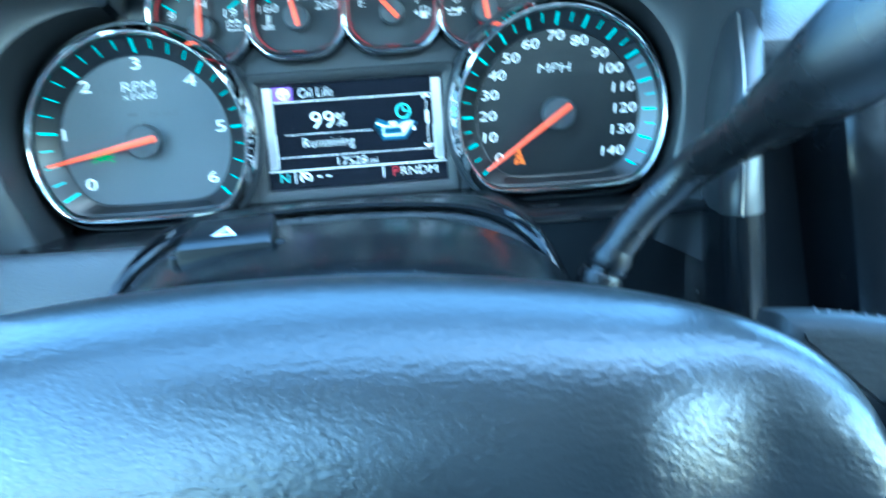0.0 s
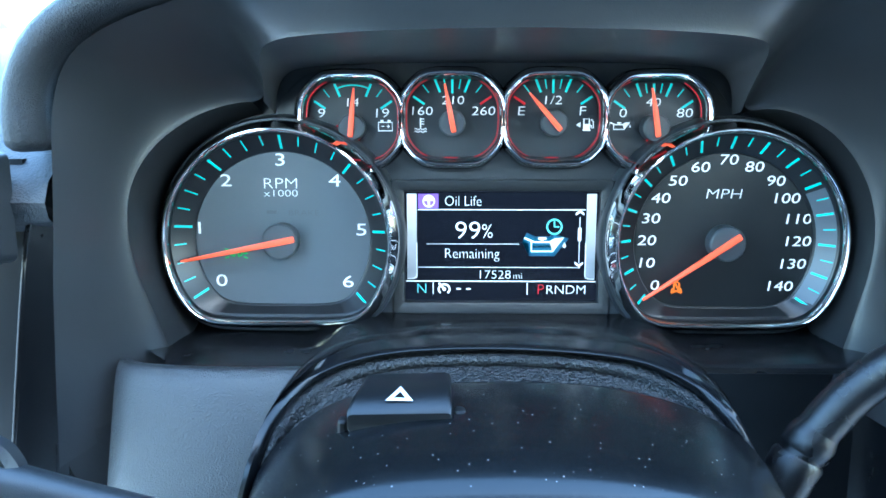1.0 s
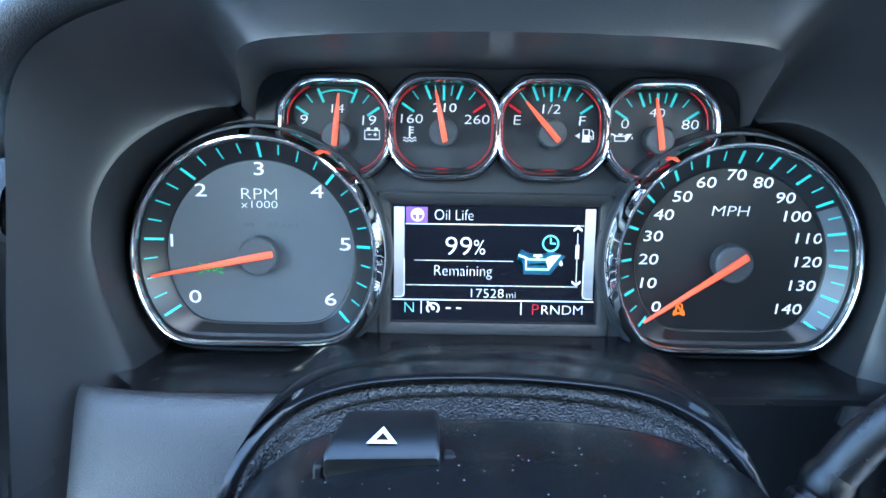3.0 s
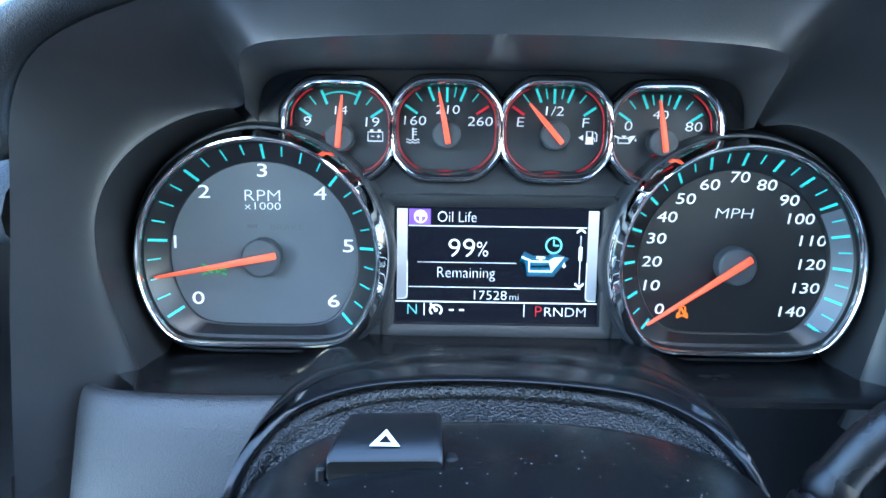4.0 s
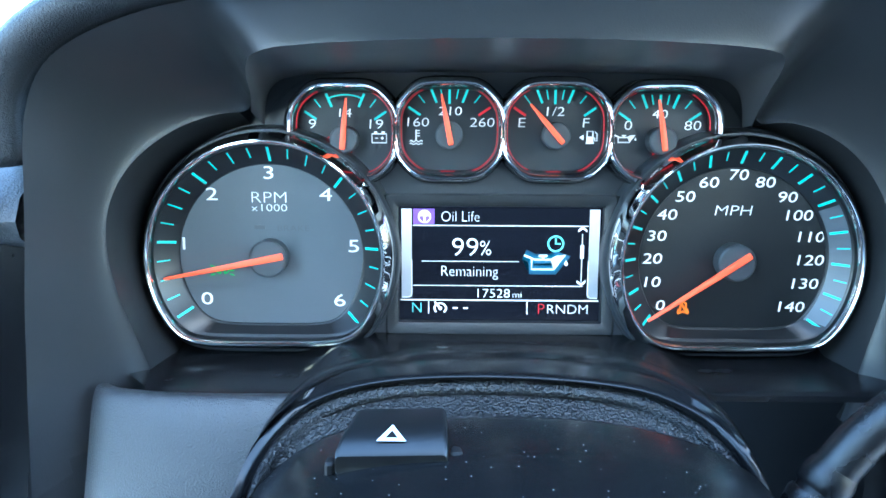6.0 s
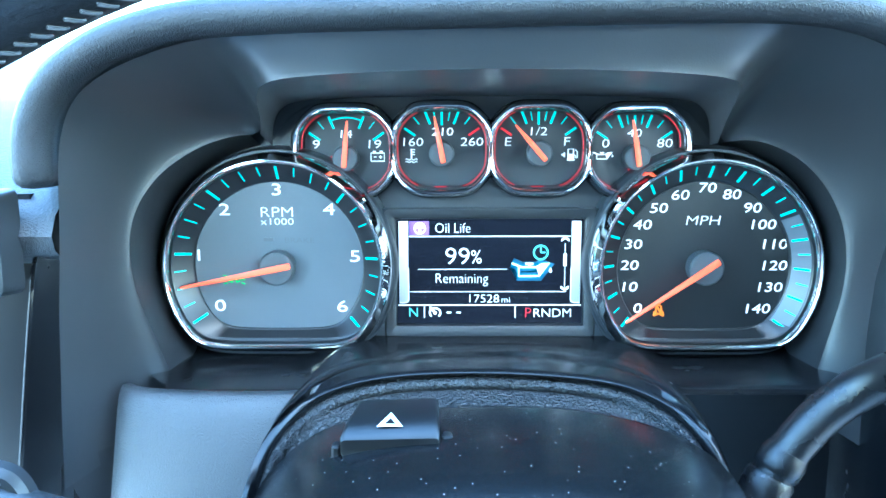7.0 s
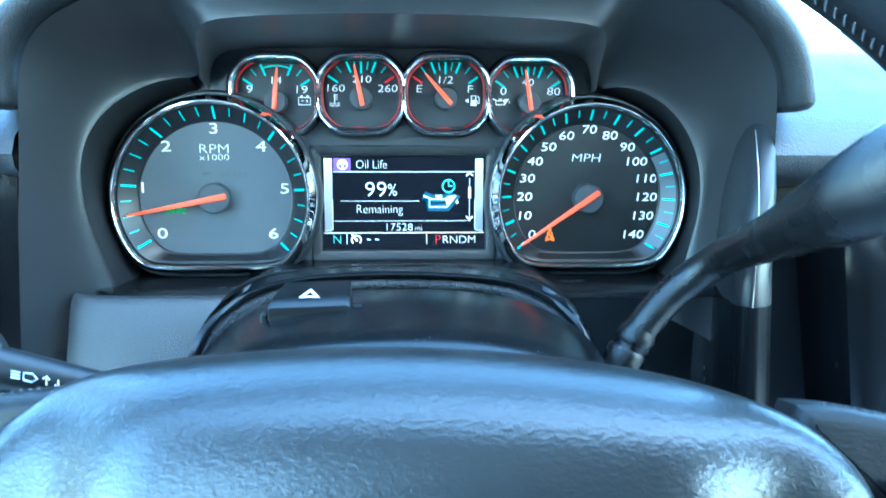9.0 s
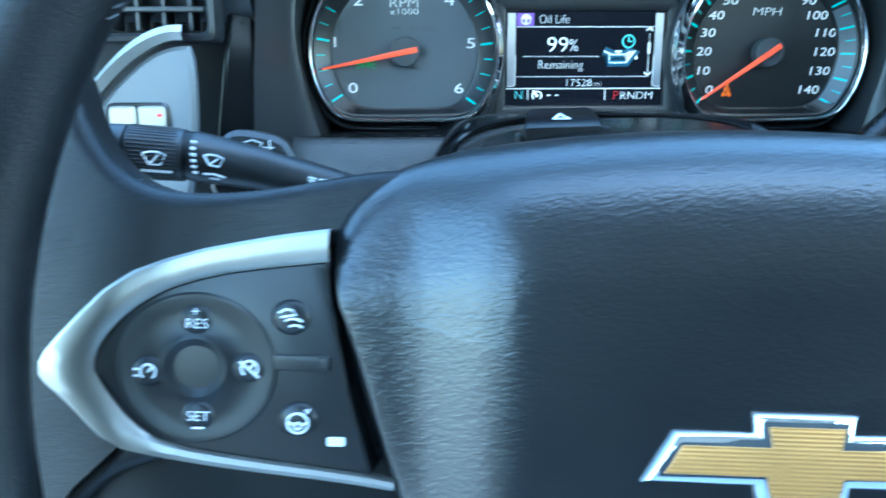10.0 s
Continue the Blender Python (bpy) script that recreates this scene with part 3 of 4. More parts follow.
for words, size, x, z, k, m in (("Oil Life", 4.9, -27.6, 39.4, 0.86, SCREEN_WHITE), ("99", 8.5, -22.8, 25.2, 1.08, SCREEN_WHITE), ("%", 6.8, -9.6, 24.8, 0.86, SCREEN_WHITE),
                                ("Remaining", 5.0, -27.7, 13.9, 0.9, SCREEN_WHITE), ("17528", 4.2, -11.6, 3.4, 1.1, SCREEN_WHITE), ("mi", 3.2, 5.8, 2.8, 1.05, SCREEN_WHITE),
                                ("N", 4.9, -41.3, -3.6, 1.0, SCREEN_TEAL), ("P", 5.2, 17.5, -3.9, 1.0, RED), ("RNDM", 4.4, 21.8, -4.0, 1.08, SCREEN_WHITE)):
    shown("screen_word", writing(words, size, x, z, SY - 0.1, k, thin=0.012 if words in ("99", "%") else 0.02, align="LEFT"), m)
for x in (-21.6, -16.8):
    shown("screen_dash", box(x, x + 2.2, SY, SY + 0.15, -4.2, -3.5), SCREEN_WHITE)
bm = bmesh.new()
band([(-27.6 + 2.7 * math.cos(radians(a)), -4.0 + 2.4 * math.sin(radians(a))) for a in range(-50, 231, 14)], 0.8, SY, 0.15, bm)
band([(-27.6, -4.0), (-30.2, -0.9)], 0.9, SY, 0.15, bm)
prism(circle(-27.6, -4.0, 0.9, 12), SY, SY + 0.15, bm=bm)
shown("screen_symbol", bm, SCREEN_WHITE, "white cruise control symbol")
bm = bmesh.new()
band([(25.6 + 3.5 * math.cos(radians(a)), 26.9 + 3.5 * math.sin(radians(a))) for a in range(0, 361, 15)], 0.75, SY, 0.15, bm)
band([(25.6, 29.5), (25.6, 26.9), (27.9, 26.9)], 0.7, SY, 0.15, bm)
shown("screen_symbol", bm, SCREEN_TEAL, "pale teal clock symbol")
for i, wide in enumerate((5.4, 4.8, 4.2, 3.6, 3.0, 2.4, 1.9)):
    shown("screen_glow", oil_can(bmesh.new(), 20.6, 18.4, 1.75, SY + 0.09 - 0.02 * i, wide), GLOWS[i], "blue glow round the oil can")
shown("screen_symbol", oil_can(bmesh.new(), 20.6, 18.4, 1.75, SY - 0.1, 0.75), SCREEN_WHITE, "white oil can symbol")
bm = bmesh.new()
for z, s in ((33.6, 1), (8.6, -1)):
    prism([(35.8, z), (37.8, z + 1.4 * s), (39.8, z), (39.8, z - 1.2 * s), (37.8, z + 0.2 * s), (35.8, z - 1.2 * s)], SY, SY + 0.15, bm=bm)
box(37.65, 37.95, SY, SY + 0.15, 9, 31.5, bm=bm)
box(37.0, 38.6, SY - 0.1, SY, 20.0, 26.4, bm=bm)
shown("screen_symbol", bm, SCREEN_WHITE, "white scroll bar with two arrows")

# ---- dashboard round the cluster ----
dashboard = thing("dashboard", (0, 100, -300), "black truck dashboard with a padded hood and grained grey panels", "dashboard")


def arch(points, n=72):
    """An open outline over the cluster or the column, from its left foot to its right foot."""
    return resample(smooth_line(points, 3), n)


def shell(rows, n=72):
    return [[(x, y, z) for x, z in arch(line, n)] for y, line in rows]


# the mouth of the hood, from the door's side over the top to the passenger's side
mouth = arch([(-172, 70), (-172.5, 78), (-171, 89), (-164, 101), (-152, 110), (-139, 116), (-120, 121), (-96, 123), (-21, 124.5), (58, 126), (106, 126), (134, 122), (152, 114), (168, 99), (175, 85), (177, 70)])


def offset(line, d):
    """The line moved outwards by d."""
    out = []
    for i, (x, z) in enumerate(line):
        (ax, az), (bx, bz) = line[max(i - 1, 0)], line[min(i + 1, len(line) - 1)]
        size = math.hypot(bx - ax, bz - az)
        out.append((x - (bz - az) / size * d, z + (bx - ax) / size * d))
    return out


# the edge at which the lining of the hood turns in to the dials and to the panel above the small gauges, each point with its place in the mouth
FLARE = [((-148, -28, -46), (-179.5, -60)), ((-152, -34, -22), (-178, -24)), ((-156, -38, -6), (-177, -6)), ((-160, -43, 12), (-176, 14)), ((-162, -46, 32), (-174, 36)), ((-160, -45, 50), (-172.5, 58)),
         ((-152, -39, 66), (-171.5, 80)), ((-139, -29, 78), (-165, 99)), ((-124, -19, 85), (-150, 110)), ((-110, -12, 86), (-128, 118)), ((-105, -30, 93), (-114, 121)),
         ((-101, -54, 100), (-107, 121.5)), ((-93, -74, 106), (-98, 122)), ((-70, -77, 108), (-75, 123)), ((-35, -77, 109.5), (-38, 124)), ((0, -77, 110), (0, 124.7)),
         ((35, -77, 109.5), (38, 125)), ((70, -77, 108), (75, 125.8)), ((92, -74, 106), (100, 126)), ((99, -60, 102.5), (108, 126)), ((103, -34, 92), (118, 125)),
         ((107, -12, 81), (132, 122)), ((122, -18, 83), (150, 114.5)), ((138, -24, 76), (163, 104)), ((150, -28, 64), (171, 92)), ((158, -31, 48), (175, 82)),
         ((161, -33, 30), (176, 62)), ((160, -33, 12), (176, 36)), ((156, -32, -6), (176, 8)), ((152, -32, -22), (176, -22)), ((148, -28, -46), (177, -60))]
inside = smooth_line([p for p, _ in FLARE], 2)
outside = smooth_line([(x, -81, z) for _, (x, z) in FLARE], 2)
lining = []
for t in (0, 0.03, 0.08, 0.16, 0.28, 0.42, 0.58, 0.74, 0.88, 0.96, 1.0):
    swell = math.sin(math.pi * min(1, t * 1.2))
    lining.append([(p[0] + (q[0] - p[0]) * t, p[1] + (q[1] - p[1]) * t ** 1.35 + swell * (0.3 if p[2] > 90 else 1.4), p[2] + (q[2] - p[2]) * t) for p, q in zip(inside, outside)])
part("hood_lining", loft(lining, closed=False), HOOD_LINING, dashboard, "smooth black lining inside the hood", sharp=50)
# steep walls that lead from the lining down to the two large dials
for c, run in ((TACH, inside[:37]), (SPEED, inside[-37:])):
    rows = []
    for t in (0, 0.06, 0.2, 0.4, 0.65, 0.9, 1.0):
        line = []
        for x, y, z in run:
            way = Vector((x - c[0], z - c[1])).normalized()
            foot_r = 60.5 if z > 2 else min(60.5, 46.2 / max(-way.y, 0.05))
            line.append((x + (c[0] + way.x * foot_r - x) * t, y + (4.5 - y) * t ** 0.7, z + (c[1] + way.y * foot_r - z) * t))
        rows.append(line)
    part("dial_bowl", loft(rows, closed=False), SOFT_BLACK, dashboard, "soft black hollow round the dial", sharp=60)
# a fat soft roll round the mouth, whose ends are rounded off
roll = [(-1.5, -66), (0.2, -80), (-0.9, -85), (-0.6, -89), (0.8, -92.5), (3, -95), (6, -96), (9, -95), (11.6, -92), (13.2, -87), (14.2, -80), (15, -66), (16, -40), (18, 0), (19, 40)]
rows = [[(x, y, z) for x, z in offset(mouth, d)] for d, y in roll]
first, last = [tuple(sum(r[k][i] for r in rows[:12]) / 12 for i in range(3)) for k in (0, -1)]
ends = []
for row in rows[:12]:
    a = [tuple(q[i] + (m[i] - q[i]) * t - (h if i == 2 else 0) for i in range(3)) for q, m, t, h in ((row[0], first, 0.75, 4.6), (row[0], first, 0.35, 4.0), (row[0], first, 0.1, 2.2))]
    b = [tuple(q[i] + (m[i] - q[i]) * t - (h if i == 2 else 0) for i in range(3)) for q, m, t, h in ((row[-1], last, 0.1, 2.2), (row[-1], last, 0.35, 4.0), (row[-1], last, 0.75, 4.6))]
    ends.append(a + row + b)
part("hood_pad", loft(ends, closed=False), HOOD_PAD, dashboard, "soft padded black hood arching over the cluster", sharp=70)
part("hood_top", loft(rows[11:], closed=False), HOOD_PAD, dashboard, "padded black top of the hood")
# the lining carries on down beside the knee panel
rows = [[(x - max(0, -z - 20) * 0.06, y, z) for x, y in smooth_line([(-150, -20), (-156, -44), (-166, -58), (-172, -68), (-176, -76), (-179, -80)], 2)] for z in (-16, -26, -50, -90, -150, -290)]
part("binnacle_wall", loft(rows[2:], closed=False), HOOD_LINING, dashboard, "smooth black inner wall of the binnacle")
# smooth panel under the hood above the small gauges
back = smooth_line([(-107, 80), (-106.5, 90), (-104, 97), (-97, 102), (-70, 103.5), (-35, 104), (0, 104), (35, 104), (70, 103.5), (97, 102), (104, 97), (106.5, 90), (107, 80)], 2)
front = smooth_line([p for p, _ in FLARE[9:22]], 2)
rows = [[(a[0] + (b[0] - a[0]) * t, -1 + (b[1] + 1) * t, a[1] + (b[2] - a[1]) * t) for a, b in zip(back, front)] for t in (0, 0.25, 0.5, 0.75, 1.0)]
part("glare_panel", loft(rows, closed=False), VISOR, dashboard, "smooth glossy black panel under the hood above the small gauges", sharp=60)

# side cheeks of the binnacle
def cheek(side, label):
    high = line = [(171, -6), (172, -20), (173, -45), (174, -64), (175, -72), (177, -77), (180, -79), (183, -77), (184, -70), (185, -40), (186, 20)]
    if side > 0:
        line = [(171, -6), (170, -20), (164, -50), (150, -92), (147, -100), (147, -105), (150, -109), (156, -109), (163, -104), (168, -90), (178, 20)]
    if side < 0:
        high, line = high[4:], line[4:]
        line = [(x + (2 if i < 2 else 1 if i < 4 else 0), y) for i, (x, y) in enumerate(line)]
    rows = []
    for z in (78, 60, 30, 8, -10, -22, -40, -80, -140, -280):
        lean, t = max(0, 70 - z) * (0.14 if side < 0 else 0.05), min(1, max(0, (78 - z) / 84))
        mixed = [(a[0] + (b[0] - a[0]) * t, a[1] + (b[1] - a[1]) * t) for a, b in zip(high, line)]
        tuck = 0.55 if z > 70 else 0.88 if z > 50 else 1
        mixed = [(x + (7 if z > 70 else 2 if z > 50 else 0), y * tuck) for x, y in mixed]
        rows.append([(side * (x + (lean * min((i + (8 if side < 0 else 0)) / 12, 1) if i > (2 if side < 0 else 6) else 0)), y, z) for i, (x, y) in enumerate(smooth_line(mixed, 1))])
    # The left cheek and both feet get darker plastic, their shade put into colour.
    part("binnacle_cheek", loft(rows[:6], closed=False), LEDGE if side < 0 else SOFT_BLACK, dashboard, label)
    part("cheek_foot", loft(rows[5:], closed=False), LEDGE, dashboard, "foot of the cheek, its shade put into darker plastic")


cheek(-1, "black side cheek of the binnacle beside the air vent")
cheek(1, "black side cheek of the binnacle beside the shift lever")
# Glint on the cheek's sharp edge, built as a thin silver bead.
part("cheek_glint", tube(smooth_line([(168.5, -75.5, 58), (163, -93, 36), (160, -101.4, 17), (155.8, -109.4, -8), (155.4, -109.6, -22)], 2), 0.34, 8), SILVER, dashboard, "glint on the edge of the cheek, built as a thin silver bead")

# ledge under the cluster, and the knee panel below it
steps = range(-178, 179, 4)
def shelf(x):
    t = min(1, max(0, (abs(x + 3) - 68) / 24))
    return -16.5 - 7.5 * t * t * (3 - 2 * t)


ledge = [[(x * (1 - (0.19 if x < 0 else 0.05) * min(1, max(0, (-20 - y) / 30))), y * (1 - 0.2 * min(1, max(0, (x - 20) / 40))), shelf(x) + d * (0.3 if x > 40 and d < 0 else 1)) for x in steps] for y, d in ((4, 6), (-2, 2), (-8, 0.3), (-30, 0), (-56, 0.4), (-64, 0.2), (-67.5, -1.2), (-69, -4), (-69.5, -12))]
part("cluster_ledge", loft(ledge, closed=False), LEDGE, dashboard, "black shelf running below the instrument cluster")
knee = [[(x, y + 4 * (max(0, -151 - x) / 12) ** 2 + 0.0021 * (x + 108) ** 2, z) for x in range(-163, 42, 3)] for y, z in ((-60, -24.5), (-65, -22.8), (-68, -22.4), (-70.6, -23.4), (-73, -26.4), (-75.4, -32), (-78.6, -42), (-82.4, -54), (-94, -90), (-122, -180), (-160, -320))]
part("knee_panel", loft(knee, closed=False), GRAINED, dashboard, "grey grained plastic panel beside the steering column")
recess = [[(x, y, z) for x in range(34, 172, 6)] for y, z in ((-30, -24.6), (-50, -25.4), (-53, -26.6), (-53, -28.4), (-50, -29.6), (-30, -33), (-20, -60), (-20, -140), (-40, -320))]
part("column_recess", loft(recess, closed=False), RUBBER, dashboard, "deep black recess beside the steering column")

# arched surround, boot and shell of the steering column
def rail(points, n=72):
    return resample(smooth_line(points, 2), n)


foot = rail([(-108, -72, -130), (-100, -78, -60), (-92, -82, -30), (-81, -80, -17), (-75, -52, -16.5), (-45, -22, -17), (-5, -10, -17.5), (42, -18, -16.5), (61, -40, -16), (74, -68, -17.5), (84, -80, -30), (94, -76, -60), (100, -70, -130)])
crown = rail([(-107, -84, -130), (-99, -92, -58), (-91, -96, -28), (-79, -92, -14.2), (-69, -74, -10.9), (-54, -60, -10.6), (-25, -48, -11.2), (13, -46, -11.2), (45, -56, -11.6), (60, -74, -12.0), (72, -94, -17), (86, -98, -36), (95, -90, -62), (99, -82, -130)])
brim = rail([(-106, -130, -130), (-98, -128, -62), (-92, -122, -36), (-89, -107, -26.6), (-82, -94, -20.5), (-72, -86, -15.2), (-53, -79, -11.4), (-25, -77, -9.6), (10, -77, -9.8), (46, -81, -11.8), (63, -90, -16.2), (73, -100, -22), (79, -112, -30), (90, -122, -60), (98, -128, -130)])


def step(line, k, dy, drop):
    return [(x * k, y + dy, z - drop) for x, y, z in line]


def between(a, b, t, lift=0.0):
    return [tuple(u + (v - u) * t + (lift if i == 2 else 0) for i, (u, v) in enumerate(zip(p, q))) for p, q in zip(a, b)]


sleeve = [(-100, -130), (-95, -62), (-89, -39), (-76, -25), (-61, -15.5), (-40, -11), (-10, -9.5), (20, -10), (45, -14), (64, -21), (79, -32), (92, -54), (98, -130)]


def inner(line, k, drop):
    return [(x * k, z - drop) for x, z in line]


part("column_surround", loft([step(foot, 1, 2, 4), foot, between(foot, crown, 0.4, 1.2), between(foot, crown, 0.85, 0.6), crown, step(crown, 0.992, -2, 0.9), between(crown, brim, 0.12, -0.6), between(crown, brim, 0.6, 0.8), step(brim, 1.0, 3, 0), brim,
                               step(brim, 0.985, -1, 1.0), step(brim, 0.968, 0.5, 2.6), step(brim, 0.955, 6, 3.4)], closed=False), LEDGE, dashboard, "black arched plastic surround over the steering column", sharp=60)
neck = [(x, -118, z) for x, z in arch(sleeve)]
lip = step(brim, 0.945, 2, 5)
part("column_boot", loft([step(brim, 0.962, 4, 3.0), step(brim, 0.955, 0, 4.2), step(brim, 0.948, -1.5, 6.0), step(brim, 0.942, 0, 8.2), between(lip, neck, 0.2, -7.5), between(lip, neck, 0.36, -11.5), between(lip, neck, 0.52, -11), between(lip, neck, 0.68, -6.4),
                          between(lip, neck, 0.8, -3.2), between(lip, neck, 0.92, -1.8), step(neck, 0.995, 2, 1.0), step(neck, 1, -4, 1.8)], closed=False), BOOT, dashboard, "black leather-grained boot round the steering column", sharp=80)
column = thing("steering_column", (0, -150, -130), "dusty glossy black steering column shell behind the wheel", "steering column")
part("column_shell", loft(shell([(-117, inner(sleeve, 0.99, 3)), (-118, inner(sleeve, 1.0, 0.6)), (-121, sleeve), (-141, inner(sleeve, 0.985, 3)), (-160, inner(sleeve, 0.97, 5)), (-173, inner(sleeve, 0.95, 7)), (-179, inner(sleeve, 0.93, 9.5)),
                                 (-184, inner(sleeve, 0.88, 15)), (-200, inner(sleeve, 0.8, 34)), (-214, inner(sleeve, 0.7, 60))]), closed=False), SHELL, column)
hazard = []
for y, x0, x1, top, low in ((-120, -49, -25, -9, -14), (-121.5, -50, -24, -6.6, -14), (-125, -51, -23.5, -5.6, -14), (-136, -54, -23, -8.9, -15), (-141, -55, -22.8, -10.8, -17), (-142.6, -54.8, -23, -12.4, -18), (-142.9, -54.4, -23.4, -15.4, -18)):
    line = rounded([(x0, low), (x1, low), (x1, top + 0.8), (x0, top)], 1.6, 3)
    hazard.append([(x, y, z) for x, z in line])
button = part("hazard_button", loft(hazard, cap_start=True, cap_end=True), BUTTON, column, "black hazard button with a white triangle")
mark = bmesh.new()
tri = [(-43.4, -139.2), (-34.8, -139.2), (-39.1, -132.6)]
slope = lambda y: -8.7 + (y + 136) * 0.34 + 0.75
inset = shrink(tri, 1.3)
loft([[(x, y, slope(y)) for x, y in tri], [(x, y, slope(y)) for x, y in inset]], bm=mark)
part("symbol", mark, PRINT, button, "white printed triangle outline")
part("button_slot", box(-58, -55, -142, -138, -22, -14.6, 0.8), RUBBER, column)
part("button_slot", box(-22.4, -18.5, -140, -132, -20, -12.2, 0.8), RUBBER, column)

# shift lever
lever = thing("shift_lever", (95, -112, -60), "black column shift lever with a soft leather-like handle", "shift lever")
path = smooth_line([(88, -108, -72), (94, -106.5, -54), (101, -105.5, -40), (111, -105, -25), (121, -105, -14.5), (131, -108, -5.5), (137.5, -118, 3), (139, -135, 9.6), (138, -156, 16), (136, -178, 23), (134, -202, 31), (138, -214, 38), (148, -226, 48), (160, -236, 60)], 3)
bulk = [(0, 7.4), (0.3, 7.5), (0.42, 7.8), (0.52, 8.4), (0.62, 9.4), (0.7, 11), (0.78, 13.4), (0.88, 16), (0.97, 16.4), (1.0, 13)]
radii = [float(np.interp(i / (len(path) - 1), [t for t, _ in bulk], [r for _, r in bulk])) for i in range(len(path))]
part("lever_arm", tube(path, radii, 28), LEVER, lever)
part("lever_collar", tube([(93.5, -106.8, -55), (97, -106, -48), (99.6, -105.7, -42.6), (100.3, -105.6, -41.2)], [8.6, 8.8, 9.0, 8.2], 28), LEVER, lever, "black collar at the foot")
part("lever_sleeve", tube([(101.0, -105.5, -40), (101.8, -105.4, -38.8), (104.4, -105.2, -34.6), (106, -105.1, -32)], [8.0, 8.7, 8.6, 7.8], 28), LEVER, lever)

# dash pad and fascia to both sides
pad_rows = [(-58, 30), (-72, 34), (-80, 40), (-82, 46), (-78, 54), (-64, 64), (-36, 80), (0, 97), (40, 112), (90, 126), (200, 146), (400, 166), (600, 176)]


def pad(x0, x1, label):
    n = max(int((x1 - x0) / 12), 4)
    xs = [x0 + (x1 - x0) * i / n for i in range(n + 1)]
    part("dash_pad", loft([[(x, y, z) for x in xs] for y, z in pad_rows], closed=False), PAD, dashboard, label)


pad(-520, -176, "blue-grey leather-grained dash pad by the driver's window")
pad(176, 1180, "blue-grey leather-grained dash pad towards the passenger")
part("dash_pad", loft([[(x, y, z) for x in range(-176, 177, 16)] for y, z in ((56, 100), (120, 122), (300, 152), (600, 176))], closed=False), PAD, dashboard, "blue-grey leather-grained dash pad under the windscreen")
part("left_fascia", loft([[(x, y, z) for x in (-520, -400, -300, -200, -186)] for y, z in ((-56, 32), (-52, 20), (-50, -60), (-62, -300))], closed=False), RUBBER, dashboard, "black fascia beside the driver's door")
part("centre_fascia", loft([[(x, y, z) for x in (176, 186, 200, 203, 206, 214, 240, 300, 700, 1180)] for y, z in ((-56, 36), (-52, 20), (-54, -60), (-66, -300))], closed=False), RUBBER, dashboard, "black fascia between binnacle and centre stack")
stack = [[(x, y, z) for x, y in ((202, -50), (203, -84), (205, -92), (210, -96), (230, -98), (330, -100), (420, -96), (426, -50))] for z in (24, 18, -20, -80, -300)]
part("console_side", loft([[(x + (24 - r[0][2]) * 0.12, y + (5 if r[0][2] == 24 else 0), z) for x, y, z in r] for r in stack], closed=False), LEDGE, dashboard, "black leather-grained side of the centre stack")

# light switch panel, its silver frame and the air vent by the door
switches = thing("light_switch_panel", (-230, -90, -40), "pale grey switch panel with a square light switch and silver trim", "switch panel")
panel = smooth_line([(-197, 21.6), (-208, 21.6), (-220, 17), (-234, 5), (-244, -6), (-262, -28), (-262, -70), (-205, -70)], 2, True)
part("panel_face", prism(panel, -99, -93, 2), material("pale_grey_plastic", (0.11, 0.117, 0.125), 0.4, bump=0.1, grain=2500), switches)
part("switch_frame", prism(rounded([(-239.8, -20.5), (-211.2, -20.5), (-211.2, -3.2), (-239.8, -3.2)], 4), -100.6, -98, 0.8), GLOSSY, switches)
part("switch_key", prism(rounded([(-238.2, -19), (-226, -19), (-226, -4.8), (-238.2, -4.8)], 2), -102, -99, 0.8), SILVER, switches, "pale switch key")
part("switch_key", prism(rounded([(-225.4, -19), (-212.8, -19), (-212.8, -4.8), (-225.4, -4.8)], 2), -102, -99, 0.8), SILVER, switches, "pale switch key")
part("switch_lamp", box(-216.4, -214, -102.3, -101.9, -9.5, -8.2), RED, switches, "tiny red lamp")
trim0 = resample(smooth_line([(-202.4, 31), (-208, 31.2), (-218, 28.4), (-229, 21.5), (-240, 11), (-250, 0), (-268, -24)], 2), 40)
trim1 = resample(smooth_line([(-202.8, 24), (-209, 24), (-217, 20.6), (-227, 14.4), (-237, 5.4), (-246, -5), (-262, -27)], 2), 40)
part("silver_trim", loft([[(x, -92, z) for x, z in trim0], [(x, -101, z - 0.5) for x, z in trim0], [(x, -103, (z + w) / 2) for (x, z), (_, w) in zip(trim0, trim1)], [(x, -101, z) for x, z in trim1], [(x, -96, z) for x, z in trim1]], closed=False), SILVER, switches, "bright satin silver trim arc")
vent = thing("air_vent", (-222, -70, 28), "black air vent with upright and level slats by the door", "air vent")
part("vent_case", box(-262, -190, -70, -66, 27, 62), RUBBER, vent)
part("vent_frame", loft([[(x, y, z) for x, z in rounded([(-262 - g, 28 - g), (-194 + g, 28 - g), (-194 + g, 60 + g), (-262 - g, 60 + g)], 4)] for g, y in ((0, -78), (0.6, -92), (2, -95), (4, -93), (5, -80))]), SOFT_BLACK, vent)
for x in (-250, -238, -226, -214, -202):
    part("slat", box(x - 0.8, x + 0.8, -88, -74, 29, 59), SOFT_BLACK, vent)
for z in (38, 48):
    part("slat", box(-261, -195, -90, -84, z - 1.2, z + 1.2, 0.5), SOFT_BLACK, vent)

